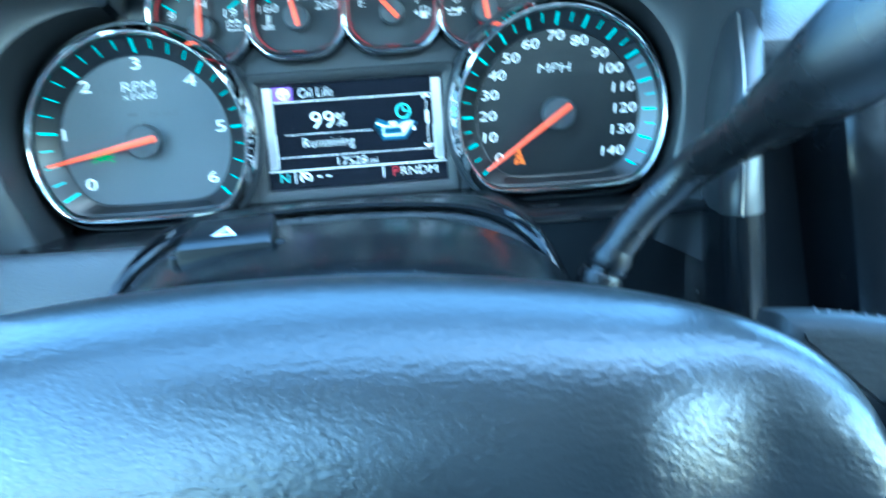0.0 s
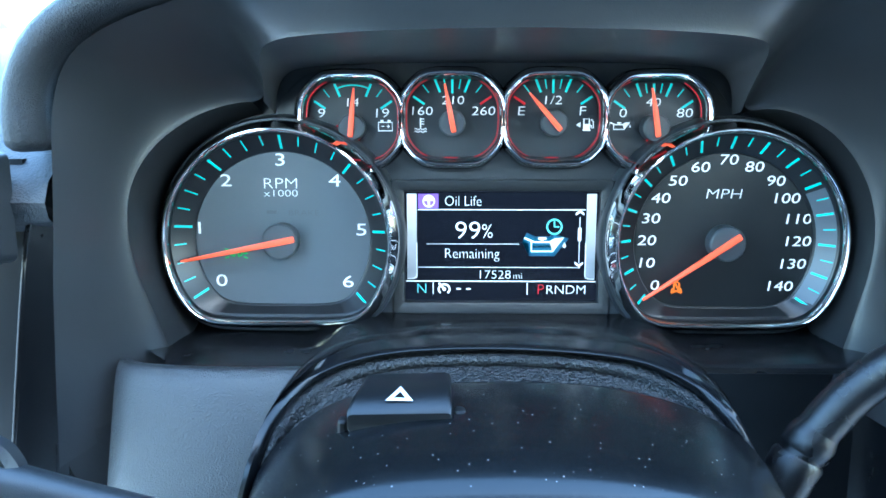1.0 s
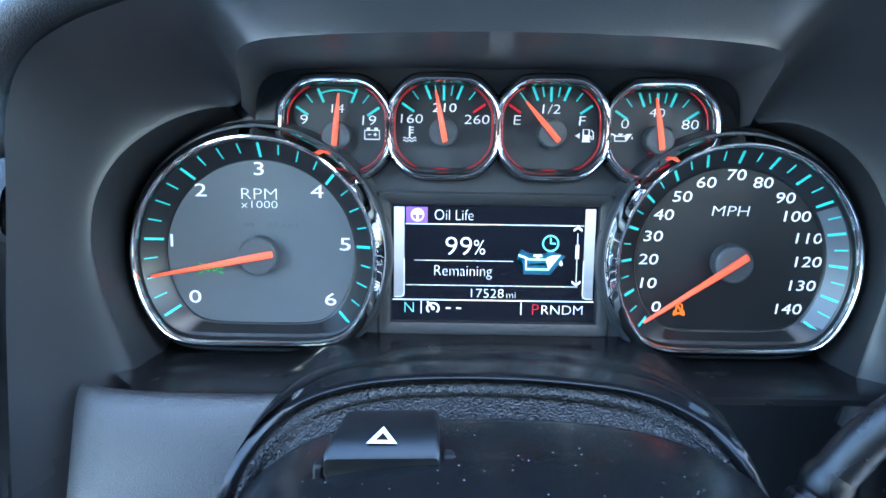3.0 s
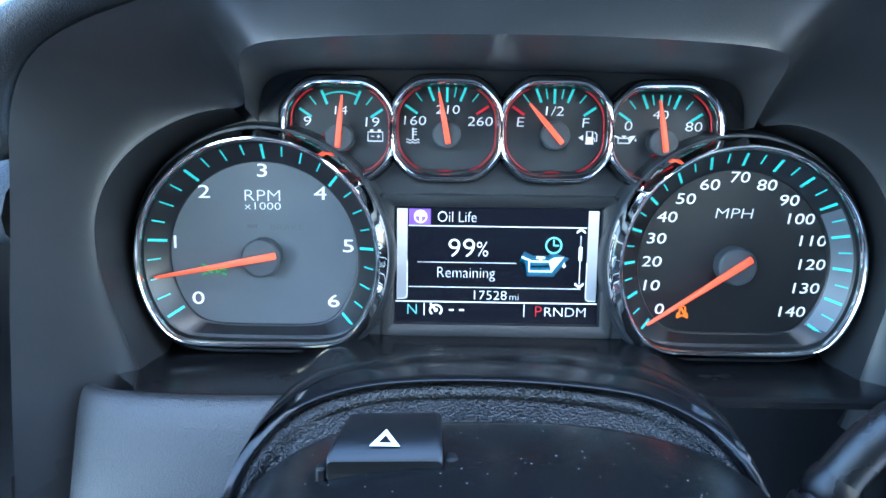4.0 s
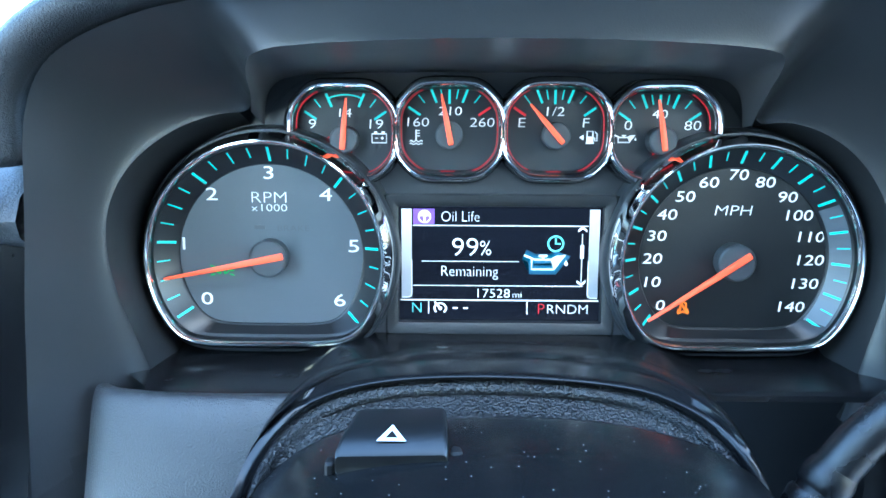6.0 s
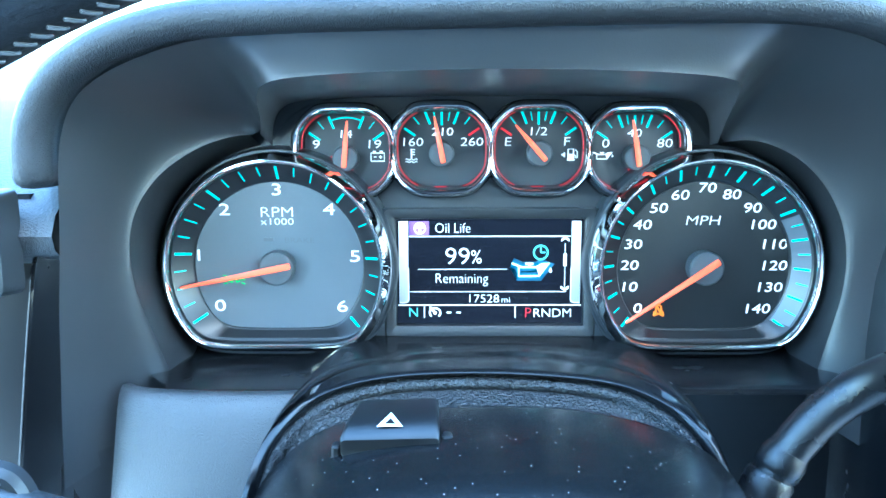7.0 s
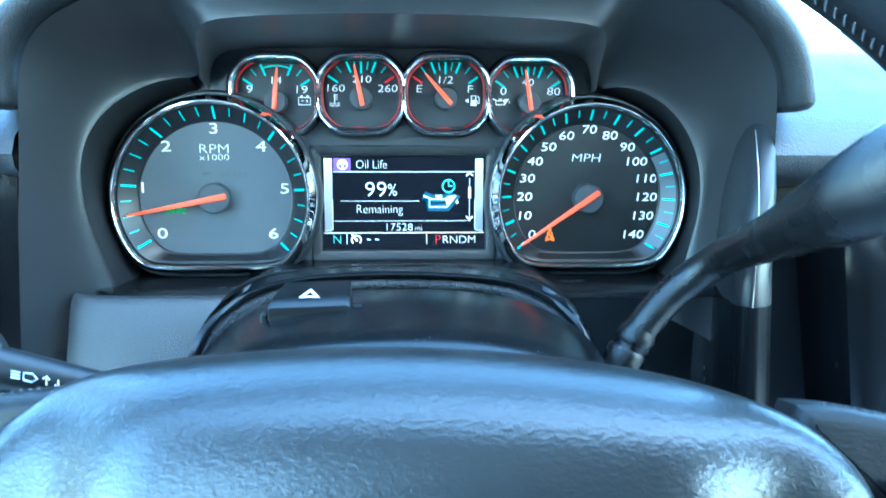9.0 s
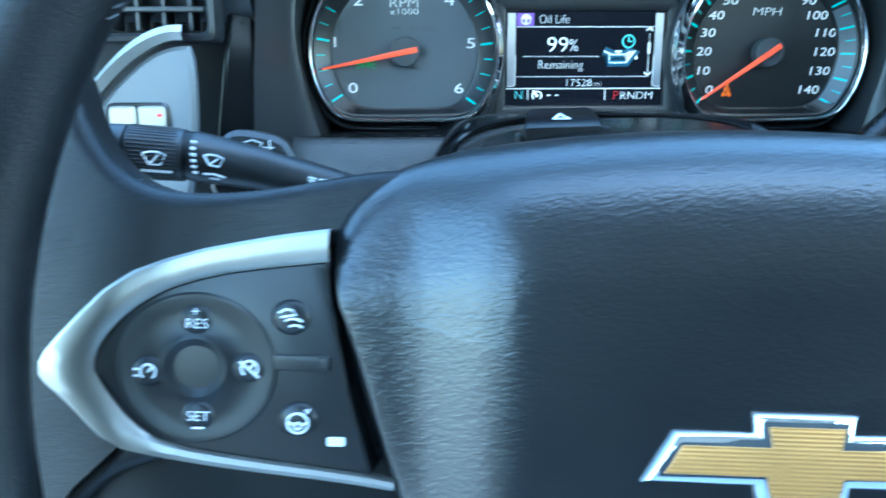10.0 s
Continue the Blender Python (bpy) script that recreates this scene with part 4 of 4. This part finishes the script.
# turn signal stalk and the small lever behind it
stalk = thing("turn_signal_stalk", (-95, -140, -40), "black turn signal stalk with white printed wiper symbols", "stalk")
AXIS = [(-84, -146, -50, 5.2), (-106, -154, -42, 6.0), (-130, -159, -34, 7.0), (-160, -162, -25.5, 8.6), (-184, -163.4, -20.4, 9.6), (-206, -164.6, -18.4, 9.9), (-226, -165.4, -17, 9.4), (-238, -166, -16, 7.6)]


def axis(x):
    """The middle line of the stalk and its radius at x."""
    xs = [-p[0] for p in AXIS]
    return [float(np.interp(-x, xs, [p[i] for p in AXIS])) for i in (1, 2, 3)]


def lathe(xs, grow=0.0):
    rows = [(x, *axis(x)) for x in xs]
    return tube([(x, y, z) for x, y, z, _ in rows], [r + grow for _, _, _, r in rows], 28)


part("stalk_arm", lathe([-84, -95, -106, -118, -130, -145, -160, -172, -183.4]), SOFT_BLACK, stalk)
ring = part("stalk_ring", lathe([-186, -190, -196, -202, -206], 0.1), SOFT_BLACK, stalk, "ribbed turning ring")
part("stalk_band", lathe([-183, -184, -185, -186], -0.5), RUBBER, stalk)
ribs = bmesh.new()
for i in range(44):
    a = 2 * math.pi * i / 44
    tube([(x, axis(x)[0] + (axis(x)[2] + 0.1) * math.cos(a), axis(x)[1] + (axis(x)[2] + 0.1) * math.sin(a)) for x in (-187, -192, -198, -204.6)], [0.25, 0.38, 0.38, 0.25], 6, bm=ribs)
part("grip_rib", ribs, SOFT_BLACK, ring, kind="stuff")
part("stalk_knob", lathe([-206.6, -208, -214, -220, -226, -232, -236, -238], 0.1), SOFT_BLACK, stalk)


def on_stalk(x, dz, lift=0.25):
    """A point on the driver's side of the stalk, dz above its middle line."""
    y, z, r = axis(x)
    r += lift
    return Vector((x, y - math.sqrt(max(r * r - dz * dz, 0.1)), z + dz))


def printed(label, *lines, thick=0.42):
    """White printed lines that follow the round of the stalk."""
    bm = bmesh.new()
    for line in lines:
        tube([on_stalk(x, dz) for x, dz in line], thick, 6, bm=bm)
    part("symbol", bm, PRINT, stalk, label)


def fan_mark(x, dz, k):
    return [(x - 4 * k, dz + 2.2 * k), (x - 1.4 * k, dz + 3.0 * k), (x + 1.4 * k, dz + 3.0 * k), (x + 4 * k, dz + 2.2 * k), (x + 2 * k, dz - 1.6 * k), (x - 2 * k, dz - 1.6 * k), (x - 4 * k, dz + 2.2 * k)]


printed("white wiper symbol", fan_mark(-194.5, -1.4, 1.0), [(-196, -2.6), (-193, 0.6)])
printed("white bar under the wiper symbol", [(-200, -5.6), (-194.5, -5.6), (-189, -5.6)], thick=0.6)
printed("row of white speed marks", *[[(-181.6, z), (-179.8, z)] for z in (6.4, 4.2, 2.0, -0.2, -2.4, -4.6)], thick=0.6)
printed("white wiper symbol", fan_mark(-173.5, 0.6, 0.85), [(-175, -0.4), (-172, 2.2)])
printed("white wash symbol", [(-178, -4.6), (-174, -4.0), (-170, -4.6)], [(-176, -6), (-172, -5.6)])
printed("white printed marks", [(-216, 5.4), (-208.6, 5.8)], [(-215, 2.6), (-209, 2.8)], [(-214, 0.4), (-211, 0.4)], [(-218, -3.0), (-211, -2.8)], thick=0.7)
printed("white lamp and arrow marks", [(-136.0, 0.6), (-136.0, 3.0), (-133.3, 3.2), (-131.7, 1.8), (-133.3, 0.4), (-136.0, 0.6)], [(-139.9, 2.8), (-137.1, 2.8)], [(-139.9, 1.8), (-137.1, 1.8)], [(-139.9, 0.8), (-137.1, 0.8)], [(-128.9, 0.2), (-128.9, 3.2)],
        [(-129.9, 2.2), (-128.9, 3.3), (-127.9, 2.2)], [(-125.3, 2.8), (-125.3, 0.2)], [(-126.3, 1.0), (-125.3, 0.0), (-124.3, 1.0)], thick=0.36)
paddle = thing("tilt_lever", (-162, -163, -26), "small black lever tab with white symbols behind the stalk", "lever")
part("lever_tab", prism(smooth_line([(-180, -40.5), (-176, -19.5), (-172, -12.9), (-167, -10.7), (-153, -13.1), (-148, -16.1), (-144, -24.5), (-142, -42.5)], 2, True), -163, -157, 2), SOFT_BLACK, paddle)
part("lever_rod", tube([(-162, -160, -36), (-146, -160, -48), (-96, -148, -64)], 5, 12), SOFT_BLACK, paddle)
bm = bmesh.new()
band([(-164.5, -15.7), (-161, -14.7), (-157.5, -15.9), (-159.4, -19.5), (-162.6, -19.5), (-164.5, -15.7)], 0.6, -163.5, 0.4, bm)
band([(-162.4, -17.3), (-153, -17.7)], 0.6, -163.5, 0.4, bm)
band([(-154.6, -14.9), (-154.6, -20.1)], 0.6, -163.5, 0.4, bm)
band([(-164, -22.5), (-160.5, -21.9), (-159, -24.1), (-155, -23.1), (-152.4, -24.9), (-151.4, -22.9)], 0.7, -163.5, 0.4, bm)
part("symbol", bm, PRINT, paddle, "white printed wash and wipe symbol")

# ---- the cab that closes the place ----
def slab(name, x0, x1, y0, y1, z0, z1, mat, label):
    solid(name, box(x0, x1, y0, y1, z0, z1), mat, label, "wall", kind="structure")


# Unseen floor, kept pale to bounce light up under the hood.
slab("floor", -540, 1200, -1740, 620, -430, -400, FLOOR, "unseen cab floor, pale grey to bounce light upwards")
# Unseen roof, cut short so that open sky reflects in the wheel cover.
slab("ceiling", -540, 1200, -1740, -560, 620, 640, HEADLINER, "pale grey cab headliner, unseen and cut short for the light")
slab("wall_left", -560, -540, 160, 620, -770, 10, CLOTH, "dark trim ahead of the open driver's door")
slab("wall_left_rear", -560, -540, -1740, -900, -770, 10, CLOTH, "dark trim of the rear door behind the driver")
slab("wall_right", 1200, 1220, -1740, 620, -770, -40, CLOTH, "dark trim of the passenger's doors below the windows")
for name, x0, x1, side in (("left", -560, -540, "driver's"), ("right", 1200, 1220, "passenger's")):
    slab(f"wall_{name}_header", x0, x1, -1740, -480, 575, 640, HEADLINER, f"roof rail on the {side} side")
    slab(f"wall_{name}_pillar", x0 + 2, x1 - 2, -898, -780, -40 if x0 > 0 else -400, 575, CLOTH, f"middle pillar on the {side} side")
    slab(f"wall_{name}_rear_pillar", x0, x1, -1740, -1560, 10, 575, CLOTH, f"rear pillar on the {side} side")
# Unseen slab in place of seat backs, added to block light from behind.
slab("wall_partition", -440, 840, -1020, -990, -400, 250, REAR_WALL, "unseen dark grey partition behind the driver that blocks rear light")
slab("wall_rear", -540, 1200, -1760, -1740, -770, 150, REAR_WALL, "dark grey wall below the rear window")
slab("wall_rear_header", -540, 1200, -1760, -1740, 500, 640, HEADLINER, "grey trim above the rear window")
slab("wall_front", -540, 1200, 600, 620, -770, 172, CLOTH, "dark bulkhead under the windscreen")
for x in (-535, 1195):
    solid("windscreen_pillar", tube([(x, 640, 130), (x, 160, 340), (x, -510, 610)], 32, 10), HEADLINER, "grey trimmed windscreen pillar", "pillar", kind="structure")
bm = bmesh.new()
bmesh.ops.create_grid(bm, x_segments=2, y_segments=2, size=1)
for v in bm.verts:
    v.co = Vector((v.co.x * 2e6, v.co.y * 2e6, -BASE / UNIT))
solid("ground", bm, GRAVEL, "pale grey gravel ground outside the cab", "ground", kind="structure")

# ---- steering wheel ----
wheel = thing("steering_wheel", (-1, -249.8, -83.2), "black leather steering wheel with silver trim and a gold badge", "steering wheel")
# the wheel leans back and is turned a little to the door
UX, NX = Vector((0.9936, -0.1132, 0)), Vector((-0.111, -0.9745, 0.1949)).normalized()
VX = NX.cross(UX).normalized()


def on_wheel(u, v, w):
    return Vector((-1, -249.8, -83.2)) + UX * u + VX * v + NX * w


def wheel_plate(poly, front, back, bevel=0.0, bm=None):
    edge = [[on_wheel(u, v, back) for u, v in poly], [on_wheel(u, v, front - bevel) for u, v in poly]]
    if bevel > 5:
        edge[:1] = [[on_wheel(u, v, back) for u, v in shrink(poly, bevel)], [on_wheel(u, v, back + bevel * 0.3) for u, v in shrink(poly, bevel * 0.3)], [on_wheel(u, v, back + bevel) for u, v in poly]]
    if bevel:
        for b in ((30, 60, 90) if bevel < 5 else (18, 36, 54, 72, 90)):
            c, s = math.cos(radians(b)), math.sin(radians(b))
            edge.append([on_wheel(u, v, front - bevel * (1 - s)) for u, v in shrink(poly, bevel * (1 - c))])
    return loft(edge, cap_start=True, cap_end=True, bm=bm)


hub_line = smooth_line([(-60, 73), (-100, 66.5), (-122, 55), (-129, 40), (-117.5, 0), (-104, -40), (-84, -84), (-40, -104), (40, -104), (86, -84), (107, -40), (117, 0), (122, 38), (116, 50), (97, 62), (60, 71.5), (0, 76)], 3, True)
# the cover's section: a rounded back edge, a long soft arc over the top, then the nearly flat face
curve = [(0.80, 0.74, -28), (0.92, 0.88, -25), (0.975, 0.965, -20.6)]
for b in range(90, -1, -6):
    up, out = math.sin(radians(b)), math.cos(radians(b))
    curve.append((1 - 0.04 * (1 - up) ** 1.5, (29 + 47 * up) / 76, -17 + 36 * out))
curve += [(0.96 * f, 0.3816 * f, 20 - f) for f in [1 - 0.04 * k for k in range(1, 23)]]


def eased(t):
    t = min(1, max(0, t))
    return t * t * (3 - 2 * t)


def cover(u, v, w):
    """The face is flat in the middle and rolls away at both shoulders; the padded top comes forward a little towards the passenger's side."""
    u *= 0.99
    far = (max(0, u + 45) / 145) ** 2
    roll = 9.5 * eased((abs(u + 4) - 64) / 36) + 0.012 * max(0, abs(u) - 30)
    w -= roll * min(1, max(0, (w + 10) / 26))
    return on_wheel(u, v + 5 * eased((v - 25) / 35), w + 9 * far * eased((v - 10) / 50))


loops = [[cover(u * a, v * (a + (b - a) * eased(v / 70)), w) for u, v in hub_line] for a, b, w in curve]
part("airbag_cover", loft(loops, cap_start=True, cap_end=True), LEATHER, wheel, "grained black airbag cover", sharp=80)

# rim with its seam, dished towards the driver
RIM_U = Vector((math.cos(radians(1.7)), math.sin(radians(1.7)), 0))
RIM_N = Vector((math.sin(radians(1.7)) * math.cos(radians(9.3)), -math.cos(radians(1.7)) * math.cos(radians(9.3)), math.sin(radians(9.3))))
RIM_V = RIM_N.cross(RIM_U)


def on_rim(r, a, w):
    return Vector((-1.9, -255.6, -75.3)) + RIM_U * r * math.cos(a) + RIM_V * r * math.sin(a) + RIM_N * w


ring = []
for i in range(120):
    a = 2 * math.pi * i / 120
    ring.append([on_rim(217.5 + 16 * math.cos(b), a, 15 * math.sin(b)) for b in [2 * math.pi * k / 20 for k in range(20)]])
rim = part("rim", loft(ring + ring[:1]), RIM_LEATHER, wheel, "thick black leather rim", sharp=80)
seam = bmesh.new()
for i in range(380):
    a0, a1 = 2 * math.pi * i / 380, 2 * math.pi * (i + 0.72) / 380
    if -0.34 < math.sin(a0) < 0.5:
        continue  # the spokes join here
    tube([on_rim(201.4, a0, -1.0), on_rim(201.3, (a0 + a1) / 2, 0.8), on_rim(201.5, a1, 2.6)], 0.4, 4, bm=seam)
part("stitching", seam, THREAD, rim, "grey zigzag stitching", kind="stuff")


def spoke(side):
    top = [(-98, 66.5), (-112, 66.5), (-128, 64), (-145, 60.5), (-165, 58.5), (-184, 59), (-198, 66), (-208, 80), (-213, 98), (-219, 110)]
    leather = smooth_line(top + [(-232, 112), (-240, 96), (-242, 20), (-236, -60), (-222, -64), (-206, -36), (-180, -26), (-150, -27), (-104, -33)], 2, True)
    arm = part("spoke", wheel_plate([(u * -side, v) for u, v in leather], -5, -28, 5.5), RIM_LEATHER, wheel, "leather-wrapped spoke")
    # A dull black plate stands in for the shade below the spoke.
    lower = smooth_line([(-222, -10), (-236, -40), (-226, -72), (-200, -74), (-150, -66), (-98, -66), (-98, -14)], 2, True)
    part("spoke_shade", wheel_plate([(u * -side, v) for u, v in lower], -13, -27, 3), RUBBER, arm, "dull black plate for the shade below the spoke")
    edge = resample([(u * -side, v - 1.2) for u, v in smooth_line(top[1:7], 2)], 64)
    thread = bmesh.new()
    for a, b in zip(edge[::2], edge[1::2]):
        tube([on_wheel(a[0], a[1], -15), on_wheel((a[0] + b[0]) / 2, (a[1] + b[1]) / 2 + 1.4, -14), on_wheel(b[0], b[1], -13)], 0.5, 4, bm=thread)
    part("stitching", thread, THREAD, arm, "pale grey stitches along the edge", kind="stuff")
    outer = resample(smooth_line([(-125, 48.2), (-142, 46), (-170, 40.5), (-190, 33), (-206, 18), (-218, 4), (-206, -6), (-193, -19), (-176, -22), (-154, -24.5), (-122, -27), (-105, -29)], 1), 60)
    within = resample(smooth_line([(-125, 38.4), (-140, 36.8), (-160, 34), (-179, 28), (-193, 17), (-199, 6), (-194, -2), (-185, -12.5), (-175, -17.5), (-150, -21), (-118, -24), (-105, -26)], 1), 60)
    rows = [[on_wheel(u * -side, v, w) for u, v in line] for line, w in ((outer, -4), (outer, 6.6))]
    rows += [[on_wheel(-side * (a[0] + (b[0] - a[0]) * t), a[1] + (b[1] - a[1]) * t, w) for a, b in zip(outer, within)] for t, w in ((0.12, 8.0), (0.5, 8.6), (0.86, 7.9), (1.0, 6.6), (1.02, 3))]
    part("spoke_trim", loft(rows, closed=False), SILVER, wheel, "satin silver spoke trim")
    pod = part("control_pod", wheel_plate([(u * -side, v) for u, v in within[:-3] + [(-112, -25), (-119.4, 0), (-126, 36)]], 6.2, -10, 0.6), POD, wheel, "black switch pod")
    return pod


left_pod = spoke(-1)
right_pod = spoke(1)


def pod_disc(pod, u, v):
    rows = [(25, 5), (24.7, 6.6), (24, 7.1), (22.5, 7.1), (20, 6.6), (12, 6.6), (10.8, 7.2), (9.6, 7.5), (8.8, 7.1), (6.5, 5.9), (3, 5.4)]
    part("button_ring", loft([[on_wheel(u + r * math.cos(a), v + 0.92 * r * math.sin(a), w) for a in [2 * math.pi * k / 48 for k in range(48)]] for r, w in rows], cap_end=True), POD, pod, "round four-way button")


pod_disc(left_pod, -165.5, 6)
pod_disc(right_pod, 165.5, 6)


def nub(pod, u, v, r=5.2, high=2.2):
    """A small raised dome that the thumb finds."""
    rows = [(r * math.cos(radians(b)), 6.2 + high * math.sin(radians(b))) for b in (0, 20, 40, 60, 78)]
    part("nub", loft([[on_wheel(u + q * math.cos(a), v + 0.9 * q * math.sin(a), w) for a in [2 * math.pi * k / 28 for k in range(28)]] for q, w in rows], cap_end=True), POD, pod, "raised dome of the button")


for u, v in ((-165.4, 20.6), (-180, 4.6), (-149.4, 6.4), (-164.8, -8.4)):
    nub(left_pod, u, v)
    nub(right_pod, -u, v)
# pill and side keys on the left pod
part("key", wheel_plate(rounded([(-142, 5.8), (-124.6, 5.8), (-124.6, 10.6), (-142, 10.6)], 0.8), 6.8, 4, 0.5), POD, left_pod, "flat slide key")
part("key_end", wheel_plate(rounded([(-127.4, 6.4), (-124.8, 6.4), (-124.8, 10.0), (-127.4, 10.0)], 0.4), 7.4, 6, 0.3), POD, left_pod)
for u, v in ((-136.5, 21.8), (-134.2, -8.8)):
    nub(left_pod, u, v, 6.0, 2.0)
part("key_lamp", wheel_plate(rounded([(-125.4, -16.4), (-120, -16.4), (-120, -13.8), (-125.4, -13.8)], 0.6), 7.0, 5, 0.2), PRINT, left_pod, "small white lamp bar")


def wheel_print(pod, words, size, u, v, w):
    bm = writing(words, size, 0, 0, 0, 1.1)
    for p in bm.verts:
        p.co = on_wheel(u + p.co.x, v + p.co.z, w)
    part("symbol", bm, PRINT, pod, "white printed word")


wheel_print(left_pod, "RES", 2.9, -164.4, 19.6, 8.6)
wheel_print(left_pod, "+", 2.8, -164.8, 23.2, 8.6)
wheel_print(left_pod, "SET", 2.9, -164.0, -8.2, 8.6)


def wheel_mark(label, *lines):
    """A printed symbol of thin white lines on a nub."""
    bm = bmesh.new()
    for line in lines:
        tube([on_wheel(u, v, 8.5) for u, v in line], 0.34, 6, bm=bm)
    part("symbol", bm, PRINT, left_pod, label)


def bend(u, v, r, a0, a1, flat=1.0):
    return [(u + r * math.cos(radians(a)), v + flat * r * math.sin(radians(a))) for a in range(a0, a1 + 1, 12)]


wheel_mark("white minus sign", [(-166, -11.8), (-162.4, -11.8)])
wheel_mark("white cruise symbol", bend(-179.6, 4.6, 2.3, -48, 228), [(-179.6, 4.6), (-178.2, 6.2)], [(-184, 3.4), (-182.6, 3.4)], [(-184, 5.4), (-182.6, 5.4)])
wheel_mark("white cancel symbol", bend(-148.4, 6.4, 2.4, -48, 228), [(-148.4, 6.4), (-147.0, 8.0)], [(-151.4, 8.6), (-145.6, 3.8)])
wheel_mark("white car and waves symbol", [(-139.4, 23.4), (-137.6, 24.4), (-135.6, 24.2), (-134.4, 22.8), (-139.0, 22.0)], bend(-135.2, 20.2, 2.8, 20, 160, 0.5), bend(-134.6, 18.6, 2.2, 20, 160, 0.5))
wheel_mark("white heated wheel symbol", bend(-133.8, -9.4, 3.1, 0, 360, 0.95), bend(-133.8, -10.2, 1.0, 0, 360), [(-136.8, -9), (-134.8, -10)], [(-130.8, -9), (-132.8, -10)], [(-131.6, -5.2), (-131.0, -6.4), (-130.2, -5.0)])

# badge: a plain gold cross with slanted arms in a chrome frame
badge_line = [(-7.8, 1.6), (19.8, 1.6), (18.9, -4.0), (47.0, -3.2), (38.3, -18.7), (18.4, -18.7), (17.4, -24.2), (-5.9, -24.2), (-6.8, -18.7), (-36.4, -18.7), (-27.7, -4.0), (-6.8, -4.0)]
badge = part("badge_frame", wheel_plate(badge_line, 23.0, 14, 3.4), CHROME, wheel, "chrome badge frame")
part("badge_face", wheel_plate(shrink(badge_line, 3.5), 23.5, 19, 0.3), GOLD, badge, "gold badge face")
